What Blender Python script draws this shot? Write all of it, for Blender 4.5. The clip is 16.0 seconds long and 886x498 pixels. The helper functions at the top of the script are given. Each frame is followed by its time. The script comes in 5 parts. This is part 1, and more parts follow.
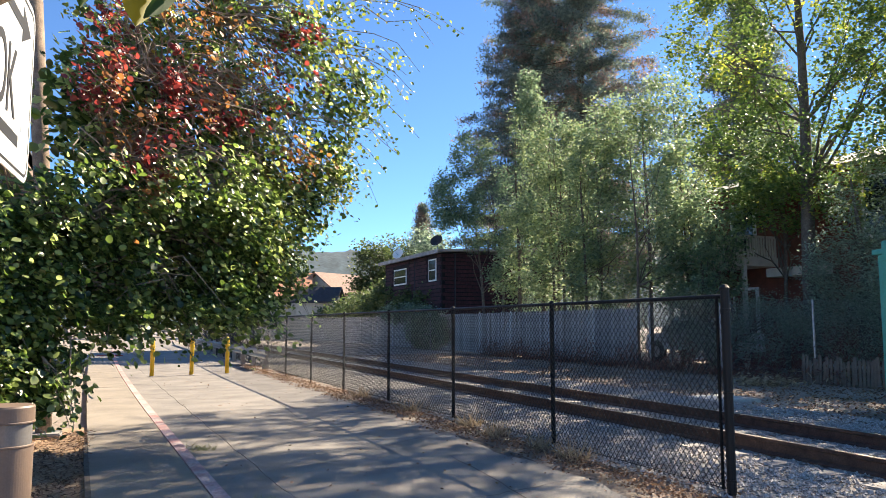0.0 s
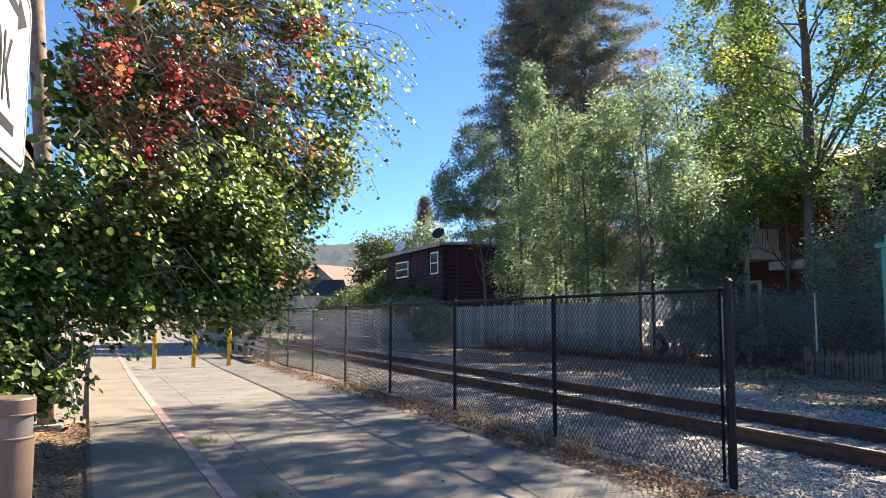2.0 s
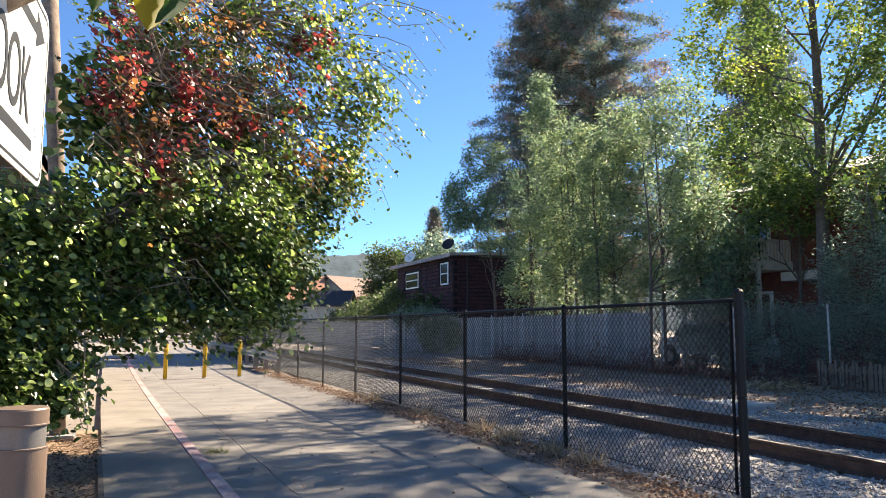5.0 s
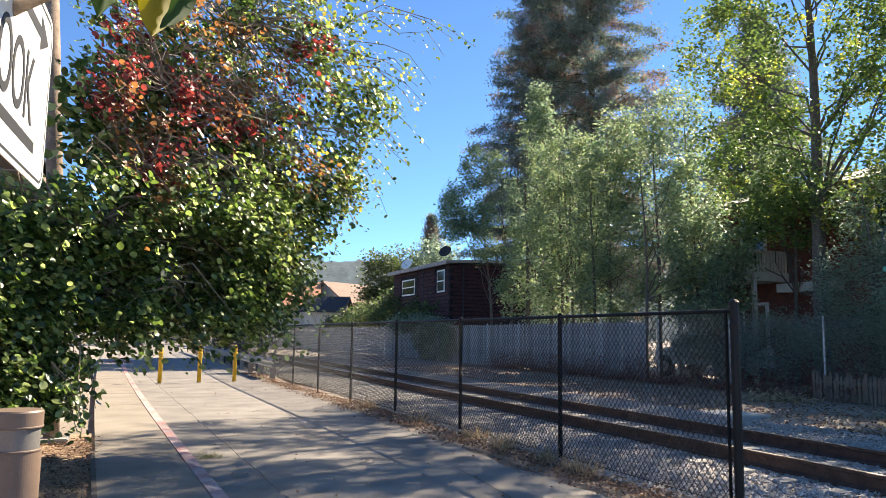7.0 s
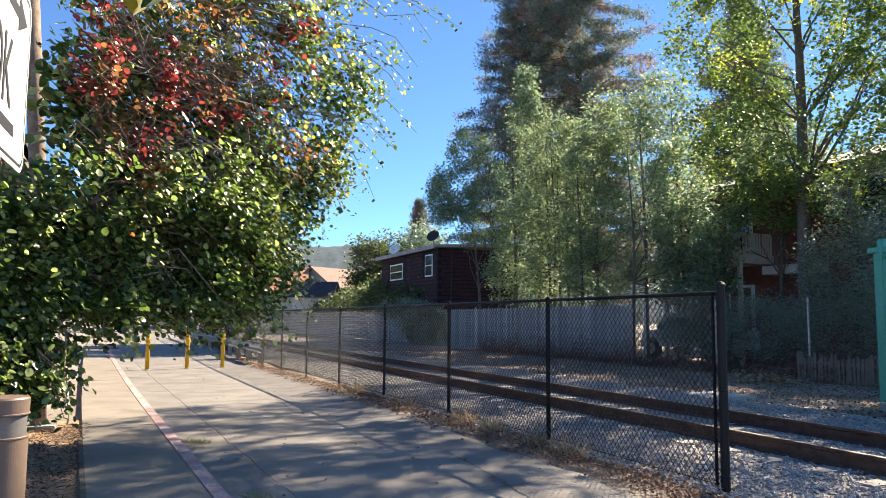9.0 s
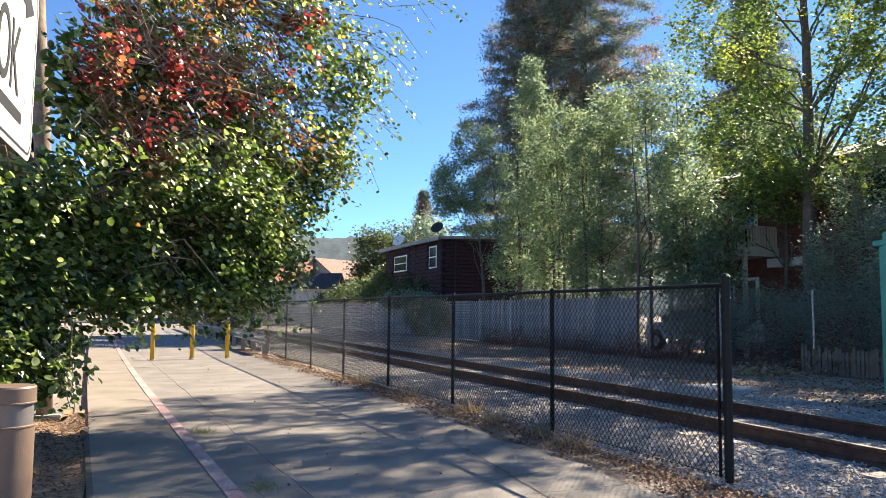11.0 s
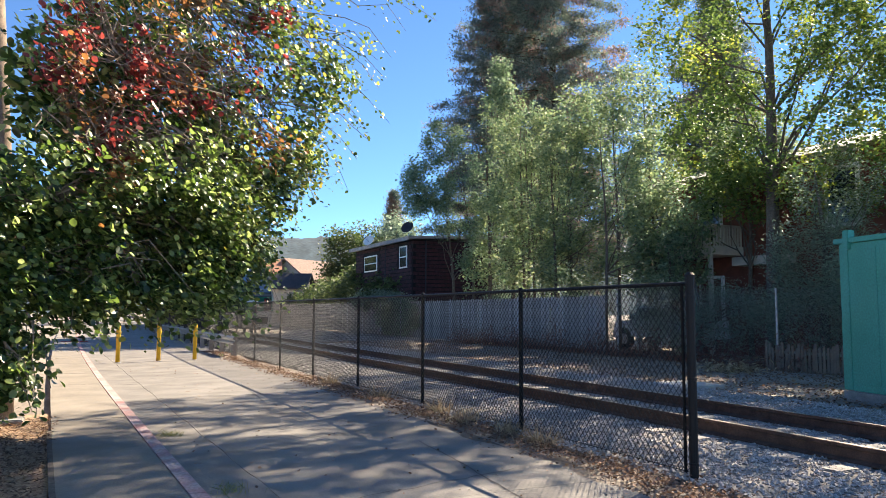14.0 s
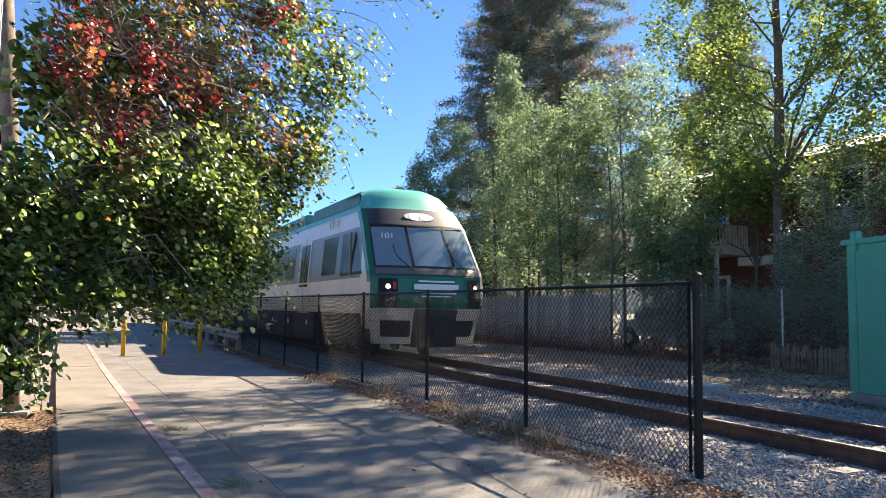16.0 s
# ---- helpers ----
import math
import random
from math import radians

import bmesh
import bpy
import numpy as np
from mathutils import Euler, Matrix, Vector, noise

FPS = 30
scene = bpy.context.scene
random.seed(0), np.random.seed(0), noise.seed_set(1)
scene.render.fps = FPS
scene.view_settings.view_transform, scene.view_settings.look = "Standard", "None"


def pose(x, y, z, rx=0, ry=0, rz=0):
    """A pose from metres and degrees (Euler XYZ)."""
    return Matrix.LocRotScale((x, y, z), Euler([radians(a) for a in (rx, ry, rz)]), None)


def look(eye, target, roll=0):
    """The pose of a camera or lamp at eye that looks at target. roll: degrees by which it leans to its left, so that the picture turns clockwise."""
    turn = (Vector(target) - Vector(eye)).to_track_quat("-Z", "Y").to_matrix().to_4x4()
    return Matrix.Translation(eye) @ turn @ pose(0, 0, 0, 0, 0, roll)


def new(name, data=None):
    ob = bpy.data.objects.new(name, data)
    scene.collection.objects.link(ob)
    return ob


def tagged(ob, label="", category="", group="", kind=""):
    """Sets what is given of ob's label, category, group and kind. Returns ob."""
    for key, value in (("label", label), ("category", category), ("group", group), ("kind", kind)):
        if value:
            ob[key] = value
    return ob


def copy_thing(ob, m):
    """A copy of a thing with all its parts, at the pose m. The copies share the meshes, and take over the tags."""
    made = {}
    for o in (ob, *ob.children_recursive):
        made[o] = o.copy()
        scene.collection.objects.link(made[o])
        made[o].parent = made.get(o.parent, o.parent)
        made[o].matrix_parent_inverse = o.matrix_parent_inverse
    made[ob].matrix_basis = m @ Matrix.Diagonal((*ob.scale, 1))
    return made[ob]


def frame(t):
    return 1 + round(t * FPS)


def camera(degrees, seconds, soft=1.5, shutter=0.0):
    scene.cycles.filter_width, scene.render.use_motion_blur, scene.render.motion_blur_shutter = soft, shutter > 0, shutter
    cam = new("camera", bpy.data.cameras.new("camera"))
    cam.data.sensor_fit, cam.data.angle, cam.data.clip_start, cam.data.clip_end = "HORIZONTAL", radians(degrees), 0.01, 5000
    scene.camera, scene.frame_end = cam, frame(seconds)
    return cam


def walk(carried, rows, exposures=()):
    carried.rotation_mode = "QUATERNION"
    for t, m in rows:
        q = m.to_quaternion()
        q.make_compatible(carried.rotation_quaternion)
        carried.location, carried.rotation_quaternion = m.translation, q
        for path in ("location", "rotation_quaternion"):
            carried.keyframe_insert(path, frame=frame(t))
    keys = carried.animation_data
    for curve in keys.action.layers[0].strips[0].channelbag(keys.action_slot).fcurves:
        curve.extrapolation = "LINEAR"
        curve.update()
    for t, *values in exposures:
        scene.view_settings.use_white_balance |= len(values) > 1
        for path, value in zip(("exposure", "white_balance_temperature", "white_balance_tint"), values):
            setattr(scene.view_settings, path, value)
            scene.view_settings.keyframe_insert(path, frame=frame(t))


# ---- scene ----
cam = camera(61.3, 16.0, soft=0.6)
PATH = [
    (0, (-0.126, -0.152, 1.536), (0.656, 1.678, 1.738), -0.0),
    (0.5, (-0.131, -0.144, 1.533), (0.644, 1.691, 1.717), 0.4),
    (1, (-0.121, -0.143, 1.534), (0.655, 1.693, 1.698), 0.6),
    (1.5, (-0.118, -0.14, 1.537), (0.661, 1.694, 1.702), 0.3),
    (2, (-0.115, -0.135, 1.535), (0.663, 1.699, 1.718), 0.1),
    (2.5, (-0.12, -0.135, 1.533), (0.654, 1.699, 1.718), 0.3),
    (3, (-0.118, -0.149, 1.533), (0.655, 1.687, 1.711), 0.0),
    (3.5, (-0.116, -0.131, 1.533), (0.651, 1.707, 1.717), -0.1),
    (4, (-0.121, -0.149, 1.537), (0.638, 1.691, 1.739), 0.1),
    (6.5, (-0.121, -0.15, 1.534), (0.623, 1.694, 1.752), 0.1),
    (7, (-0.13, -0.159, 1.534), (0.629, 1.677, 1.765), 0.8),
    (7.5, (-0.119, -0.163, 1.535), (0.693, 1.651, 1.758), 0.9),
    (8, (-0.13, -0.164, 1.53), (0.694, 1.647, 1.734), 0.5),
    (8.5, (-0.125, -0.147, 1.534), (0.684, 1.671, 1.734), 0.3),
    (9, (-0.126, -0.149, 1.531), (0.665, 1.678, 1.721), 0.4),
    (9.5, (-0.13, -0.145, 1.524), (0.652, 1.688, 1.692), 0.6),
    (11.8, (-0.134, -0.150, 1.525), (0.648, 1.682, 1.693), 0.6),
    (12, (-0.138, -0.157, 1.526), (0.66, 1.668, 1.709), 0.9),
    (12.5, (-0.129, -0.158, 1.528), (0.705, 1.648, 1.741), 0.9),
    (13, (-0.132, -0.156, 1.518), (0.722, 1.641, 1.725), 0.5),
    (13.5, (-0.119, -0.152, 1.519), (0.738, 1.646, 1.702), 0.1),
    (14, (-0.119, -0.168, 1.524), (0.735, 1.633, 1.692), 0.2),
    (14.5, (-0.115, -0.162, 1.523), (0.735, 1.641, 1.686), 0.4),
    (15, (-0.124, -0.154, 1.522), (0.721, 1.651, 1.682), 0.5),
    (15.5, (-0.121, -0.152, 1.522), (0.722, 1.655, 1.681), 0.6),
    (16, (-0.122, -0.149, 1.525), (0.72, 1.658, 1.685), 0.8),
]
walk(cam, [(t, look(eye, target, roll)) for t, eye, target, roll in PATH])

# ---- world, sun and light ----
world = bpy.data.worlds.new("world")
scene.world = world
world.use_nodes = True
wn = world.node_tree.nodes
sky = wn.new("ShaderNodeTexSky")
sky.sky_type = "NISHITA"
sky.sun_disc = False
sky.sun_elevation = radians(39.5)
sky.sun_rotation = radians(68)
sky.altitude, sky.air_density, sky.dust_density, sky.ozone_density = 4000, 1.0, 0.0, 5.0
blue = wn.new("ShaderNodeMix")
blue.data_type, blue.blend_type = "RGBA", "MULTIPLY"
blue.inputs["Factor"].default_value = 1.0
blue.inputs["B"].default_value = (0.60, 0.78, 0.90, 1)
world.node_tree.links.new(sky.outputs[0], blue.inputs["A"])
world.node_tree.links.new(blue.outputs["Result"], wn["Background"].inputs[0])
wn["Background"].inputs[1].default_value = 0.10
sun = new("sun", bpy.data.lights.new("sun", "SUN"))
scene.view_settings.exposure = 1.65
scene.view_settings.use_white_balance = True
scene.view_settings.white_balance_temperature = 7150
sun.data.energy, sun.data.angle, sun.data.color = 5.0, radians(0.42), (1.0, 0.90, 0.76)
sun.matrix_world = look((11.2, 4.7, 10), (0, 0, 0))


# ---- materials ----
def mat(name, colour, rough=0.6, metal=0.0, vary=0.15, scale=6.0, bump=0.15, fine=80.0, other=None, spec=0.5, rand=0.0):
    """Two-scale noise on one base colour, with bump. other: a second colour for stains and wear."""
    m = bpy.data.materials.new(name)
    m.use_nodes = True
    nt = m.node_tree
    n, l = nt.nodes, nt.links
    b = n["Principled BSDF"]
    tc = n.new("ShaderNodeTexCoord")
    big, small = n.new("ShaderNodeTexNoise"), n.new("ShaderNodeTexNoise")
    for t, s in ((big, scale), (small, fine)):
        t.inputs["Scale"].default_value = s
        t.inputs["Detail"].default_value = 5
        l.new(tc.outputs["Object"], t.inputs["Vector"])
    ramp = n.new("ShaderNodeValToRGB")
    ramp.color_ramp.elements[0].position, ramp.color_ramp.elements[1].position = 0.33, 0.67
    c2 = other or tuple(min(1, c * (1 + vary)) for c in colour)
    c1 = colour if other else tuple(c * (1 - vary) for c in colour)
    ramp.color_ramp.elements[0].color, ramp.color_ramp.elements[1].color = (*c1, 1), (*c2, 1)
    l.new(big.outputs["Fac"], ramp.inputs["Fac"])
    mix = n.new("ShaderNodeMix")
    mix.data_type, mix.blend_type = "RGBA", "OVERLAY"
    mix.inputs["Factor"].default_value = min(1.0, vary * 2.5)
    l.new(ramp.outputs["Color"], mix.inputs["A"])
    l.new(small.outputs["Fac"], mix.inputs["B"])
    last = mix.outputs["Result"]
    if rand:
        info, hsv, mr = n.new("ShaderNodeObjectInfo"), n.new("ShaderNodeHueSaturation"), n.new("ShaderNodeMapRange")
        mr.inputs["To Min"].default_value, mr.inputs["To Max"].default_value = 1 - rand, 1 + rand
        l.new(info.outputs["Random"], mr.inputs["Value"])
        l.new(mr.outputs["Result"], hsv.inputs["Value"])
        l.new(last, hsv.inputs["Color"])
        last = hsv.outputs["Color"]
    l.new(last, b.inputs["Base Color"])
    b.inputs["Roughness"].default_value, b.inputs["Metallic"].default_value = rough, metal
    b.inputs["Specular IOR Level"].default_value = spec
    if bump:
        bp = n.new("ShaderNodeBump")
        bp.inputs["Strength"].default_value, bp.inputs["Distance"].default_value = bump, 0.01
        l.new(small.outputs["Fac"], bp.inputs["Height"])
        l.new(bp.outputs["Normal"], b.inputs["Normal"])
    return m


def leafmat(name, dark, light, rough=0.45, through_light=0.35, spec=0.5, mid=None):
    """Leaves: a colour from dark to light by leaf, glossy above, and letting light through."""
    m = bpy.data.materials.new(name)
    m.use_nodes = True
    n, l = m.node_tree.nodes, m.node_tree.links
    b = n["Principled BSDF"]
    geo, ramp, tr, mix = n.new("ShaderNodeNewGeometry"), n.new("ShaderNodeValToRGB"), n.new("ShaderNodeBsdfTranslucent"), n.new("ShaderNodeMixShader")
    ramp.color_ramp.elements[0].color, ramp.color_ramp.elements[1].color = (*dark, 1), (*light, 1)
    if mid:
        ramp.color_ramp.elements.new(0.58).color = (*mid, 1)
    l.new(geo.outputs["Random Per Island"], ramp.inputs["Fac"])
    l.new(ramp.outputs["Color"], b.inputs["Base Color"])
    gain = n.new("ShaderNodeHueSaturation")
    gain.inputs["Value"].default_value, gain.inputs["Saturation"].default_value = 2.2, 1.1
    l.new(ramp.outputs["Color"], gain.inputs["Color"])
    l.new(gain.outputs["Color"], tr.inputs["Color"])
    b.inputs["Roughness"].default_value = rough
    b.inputs["Specular IOR Level"].default_value = spec
    mix.inputs["Fac"].default_value = through_light
    l.new(b.outputs[0], mix.inputs[1])
    l.new(tr.outputs[0], mix.inputs[2])
    l.new(mix.outputs[0], n["Material Output"].inputs["Surface"])
    return m


def glow(name, colour, strength):
    m = bpy.data.materials.new(name)
    m.use_nodes = True
    b = m.node_tree.nodes["Principled BSDF"]
    b.inputs["Base Color"].default_value = (*colour, 1)
    b.inputs["Emission Color"].default_value = (*colour, 1)
    b.inputs["Emission Strength"].default_value = strength
    return m


CONCRETE = mat("concrete", (0.20, 0.181, 0.16), 0.85, vary=0.22, scale=1.3, bump=0.35, fine=60, rand=0.06)
WALKWAY = mat("sidewalk_concrete", (0.235, 0.203, 0.165), 0.88, vary=0.15, scale=1.6, bump=0.35, fine=70, rand=0.05)
KERB = mat("faded_red_kerb_paint", (0.44, 0.36, 0.35), 0.8, vary=0.3, scale=3.2, bump=0.4, fine=30, other=(0.40, 0.19, 0.19))
KERBMID = mat("worn_kerb_paint", (0.45, 0.38, 0.35), 0.8, vary=0.2, scale=1.9, bump=0.3, fine=40, other=(0.42, 0.18, 0.165))
KERBFAR = mat("pinkish_kerb_paint", (0.46, 0.36, 0.33), 0.8, vary=0.2, scale=1.6, bump=0.3, fine=40, other=(0.44, 0.16, 0.145))
REDKERB = mat("red_kerb_paint", (0.52, 0.06, 0.05), 0.7, vary=0.15, scale=5, bump=0.2)
GROUND = mat("dirt_and_gravel", (0.19, 0.155, 0.125), 0.95, vary=0.3, scale=0.6, bump=0.6, fine=18, other=(0.33, 0.28, 0.235))
BALLAST = mat("ballast", (0.16, 0.145, 0.13), 0.95, vary=0.35, scale=1.3, bump=1.0, fine=34, other=(0.28, 0.255, 0.23))
STONE = mat("ballast_stone", (0.235, 0.222, 0.21), 0.85, vary=0.4, scale=24, bump=0.3, fine=60, other=(0.48, 0.455, 0.42))
# Mulch colour is lightened to stand in for sunlight on the chips.
MULCH = mat("wood_chip_mulch", (0.24, 0.15, 0.09), 0.95, vary=0.35, scale=14, bump=0.8, fine=60, other=(0.42, 0.29, 0.18))
RAIL = mat("rusty_rail_steel", (0.07, 0.038, 0.03), 0.75, 0.3, vary=0.3, scale=9, bump=0.3, fine=60, other=(0.13, 0.075, 0.055))
RAILTOP = mat("worn_rail_head", (0.33, 0.30, 0.28), 0.35, 0.9, vary=0.15, scale=10, bump=0.05)
TIE = mat("sleeper_concrete", (0.26, 0.245, 0.225), 0.9, vary=0.2, scale=7, bump=0.4)
BLACKSTEEL = mat("black_coated_steel", (0.008, 0.008, 0.009), 0.5, 0.0, vary=0.1, scale=12, bump=0.02, spec=0.25)
WIRE = mat("black_vinyl_wire", (0.013, 0.013, 0.014), 0.45, 0.0, vary=0.1, bump=0, spec=0.35)
GALV = mat("galvanised_steel", (0.42, 0.42, 0.42), 0.45, 0.7, vary=0.2, scale=9, bump=0.1)
YELLOW = mat("yellow_paint", (0.68, 0.44, 0.02), 0.5, vary=0.12, scale=9, bump=0.1, other=(0.60, 0.36, 0.03))
WOODGREY = mat("weathered_fence_wood", (0.26, 0.24, 0.222), 0.9, vary=0.25, scale=2.2, bump=0.5, fine=35, other=(0.39, 0.365, 0.34), rand=0.25)
WOODBROWN = mat("brown_wood", (0.185, 0.135, 0.10), 0.85, vary=0.2, scale=4, bump=0.4, fine=40)
SHINGLE = mat("dark_red_shingle", (0.024, 0.006, 0.009), 0.85, vary=0.3, scale=5, bump=0.4, fine=40, other=(0.058, 0.013, 0.017), rand=0.35)
TRIMWHITE = mat("white_painted_trim", (0.78, 0.76, 0.72), 0.5, vary=0.06, scale=8, bump=0.05)
CREAM = mat("cream_stucco", (0.55, 0.49, 0.40), 0.85, vary=0.1, scale=4, bump=0.3)
BROWNWALL = mat("red_brown_siding", (0.17, 0.055, 0.035), 0.85, vary=0.2, scale=4, bump=0.3)
TERRACOTTA = mat("terracotta_roof", (0.42, 0.17, 0.09), 0.85, vary=0.2, scale=3, bump=0.5, fine=25, other=(0.50, 0.25, 0.15))
ROOFGREY = mat("grey_roofing", (0.30, 0.28, 0.27), 0.8, vary=0.15, scale=3, bump=0.3)
DARKROOF = mat("charcoal_roofing", (0.03, 0.032, 0.04), 0.8, vary=0.2, scale=3, bump=0.3)
CONTAINER = mat("teal_green_container_paint", (0.032, 0.31, 0.215), 0.5, vary=0.16, scale=1.2, bump=0.08, fine=30, other=(0.055, 0.36, 0.265))
BARK = mat("grey_brown_bark", (0.085, 0.068, 0.052), 0.95, vary=0.35, scale=9, bump=0.9, fine=30, other=(0.14, 0.115, 0.09))
REDBARK = mat("redwood_bark", (0.075, 0.045, 0.032), 0.95, vary=0.3, scale=7, bump=0.9, fine=25)
TWIG = mat("pale_dry_twig", (0.27, 0.21, 0.155), 0.9, vary=0.25, scale=18, bump=0.3)
DRYLEAF = leafmat("dry_fallen_leaves", (0.07, 0.04, 0.027), (0.30, 0.19, 0.125), 0.8, 0.15)
STRAW = leafmat("dry_straw", (0.16, 0.11, 0.07), (0.46, 0.36, 0.24), 0.8, 0.3)
BRUSH = leafmat("dry_red_brown_brush", (0.07, 0.035, 0.03), (0.22, 0.11, 0.085), 0.8, 0.3)
GRASS = leafmat("dry_grass", (0.06, 0.09, 0.025), (0.30, 0.27, 0.12), 0.7, 0.3)
# Haze over the hill is put into its blue-grey colour.
HILL = mat("haze_blue_wooded_hill", (0.022, 0.045, 0.062), 1.0, vary=0.35, scale=0.03, bump=0, fine=0.15, other=(0.042, 0.072, 0.088))
GLASS = mat("dark_window_glass", (0.02, 0.025, 0.03), 0.06, 0.0, vary=0.05, bump=0, spec=0.8)
WHITEPAINT = mat("white_car_paint", (0.75, 0.75, 0.74), 0.25, vary=0.04, bump=0)
RUBBER = mat("black_rubber", (0.015, 0.015, 0.016), 0.8, vary=0.2, bump=0.2)
LAMPBROWN = mat("taupe_painted_metal", (0.175, 0.12, 0.088), 0.5, vary=0.08, scale=7, bump=0.06)
LENS = mat("clear_lamp_lens", (0.17, 0.16, 0.15), 0.08, vary=0.08, bump=0)
SIGNWHITE = mat("white_sign_sheeting", (0.80, 0.80, 0.78), 0.4, vary=0.03, scale=4, bump=0.02)
SIGNBLACK = mat("black_sign_print", (0.02, 0.02, 0.022), 0.5, vary=0.05, bump=0)

VINE = leafmat("vine_leaf_green", (0.016, 0.036, 0.009), (0.40, 0.46, 0.19), 0.3, 0.48, 0.8, (0.105, 0.15, 0.04))
VINEYELLOW = leafmat("vine_leaf_yellow_green", (0.05, 0.09, 0.02), (0.44, 0.34, 0.09), 0.38, 0.4, 0.8, (0.15, 0.18, 0.04))
VINERED = leafmat("creeper_leaf_red", (0.085, 0.016, 0.02), (0.29, 0.072, 0.06), 0.45, 0.35)
VINEBROWN = leafmat("creeper_leaf_rust", (0.12, 0.065, 0.035), (0.36, 0.17, 0.07), 0.55, 0.35)
FEATHERY = leafmat("feathery_leaf_green", (0.09, 0.14, 0.07), (0.275, 0.315, 0.165), 0.5, 0.36, 0.25)
FEATHERYDARK = leafmat("feathery_leaf_deep_green", (0.08, 0.13, 0.078), (0.22, 0.28, 0.175), 0.5, 0.38, 0.25)
BROADLEAF = leafmat("broad_leaf_bright_green", (0.05, 0.095, 0.03), (0.17, 0.225, 0.07), 0.5, 0.32, 0.25)
BROADYELLOW = leafmat("broad_leaf_yellow", (0.13, 0.18, 0.03), (0.33, 0.33, 0.09), 0.45, 0.45)
NEEDLE = leafmat("conifer_spray_green", (0.06, 0.088, 0.075), (0.19, 0.23, 0.18), 0.5, 0.3)
NEEDLEBROWN = leafmat("conifer_spray_brown", (0.14, 0.105, 0.088), (0.30, 0.22, 0.175), 0.6, 0.3)
# Leaf tones are raised well above the plant's, standing in for fill light.
SHADELEAF = leafmat("shade_lifted_shrub_leaf", (0.085, 0.125, 0.09), (0.27, 0.33, 0.235), 0.35, 0.42)
HEDGE = leafmat("hedge_leaf", (0.035, 0.06, 0.022), (0.11, 0.135, 0.055), 0.5, 0.4)


# ---- building helpers ----
def part(name, bm, material, parent=None, label="", smooth=False):
    me = bpy.data.meshes.new(name)
    if smooth:
        for f in bm.faces:
            f.smooth = True
    bm.to_mesh(me)
    bm.free()
    me.materials.append(material)
    ob = new(name, me)
    ob.parent = parent
    return tagged(ob, label)


def empty(name, x=0, y=0, z=0, rz=0):
    ob = new(name)
    ob.matrix_basis = pose(x, y, z, 0, 0, rz)
    return ob


def box(bm, x0, y0, z0, x1, y1, z1, bevel=0.0):
    g = bmesh.ops.create_cube(bm, size=1)["verts"]
    bmesh.ops.scale(bm, vec=(x1 - x0, y1 - y0, z1 - z0), verts=g)
    bmesh.ops.translate(bm, vec=((x0 + x1) / 2, (y0 + y1) / 2, (z0 + z1) / 2), verts=g)
    if bevel:
        es = list({e for v in g for e in v.link_edges})
        bmesh.ops.bevel(bm, geom=es, offset=bevel, segments=2, affect="EDGES")
    return bm


def boxed(*a, **k):
    return box(bmesh.new(), *a, **k)


def tube(bm, pts, radii, sides=8, cap=True):
    """A tapered tube along points."""
    pts = [Vector(p) for p in pts]
    rings = []
    for i, p in enumerate(pts):
        d = (pts[min(i + 1, len(pts) - 1)] - pts[max(i - 1, 0)]).normalized()
        u = d.orthogonal().normalized() if abs(d.z) < 0.9 else Vector((1, 0, 0)).cross(d).normalized()
        v = d.cross(u)
        rings.append([bm.verts.new(p + float(radii[i]) * (math.cos(a) * u + math.sin(a) * v)) for a in [2 * math.pi * k / sides for k in range(sides)]])
    for a, b in zip(rings, rings[1:]):
        for k in range(sides):
            bm.faces.new((a[k], a[(k + 1) % sides], b[(k + 1) % sides], b[k]))
    if cap:
        bm.faces.new(rings[0][::-1])
        bm.faces.new(rings[-1])
    return bm


def lathe(profile, sides=24):
    """A turned body from (radius, z) pairs."""
    bm = bmesh.new()
    rings = [[bm.verts.new((r * math.cos(2 * math.pi * k / sides), r * math.sin(2 * math.pi * k / sides), z)) for k in range(sides)] for r, z in profile]
    for a, b in zip(rings, rings[1:]):
        for k in range(sides):
            bm.faces.new((a[k], a[(k + 1) % sides], b[(k + 1) % sides], b[k]))
    bm.faces.new(rings[-1])
    bm.faces.new(rings[0][::-1])
    return bm


def prism(poly, axis, a, b):
    """A flat outline pushed from a to b along an axis; poly holds the other two coordinates."""
    bm = bmesh.new()

    def put(p, c):
        q = list(p)
        q.insert("xyz".index(axis), c)
        return bm.verts.new(q)
    lo, hi = [put(p, a) for p in poly], [put(p, b) for p in poly]
    n = len(poly)
    bm.faces.new(lo[::-1])
    bm.faces.new(hi)
    for i in range(n):
        bm.faces.new((lo[i], lo[(i + 1) % n], hi[(i + 1) % n], hi[i]))
    bmesh.ops.recalc_face_normals(bm, faces=bm.faces)
    return bm


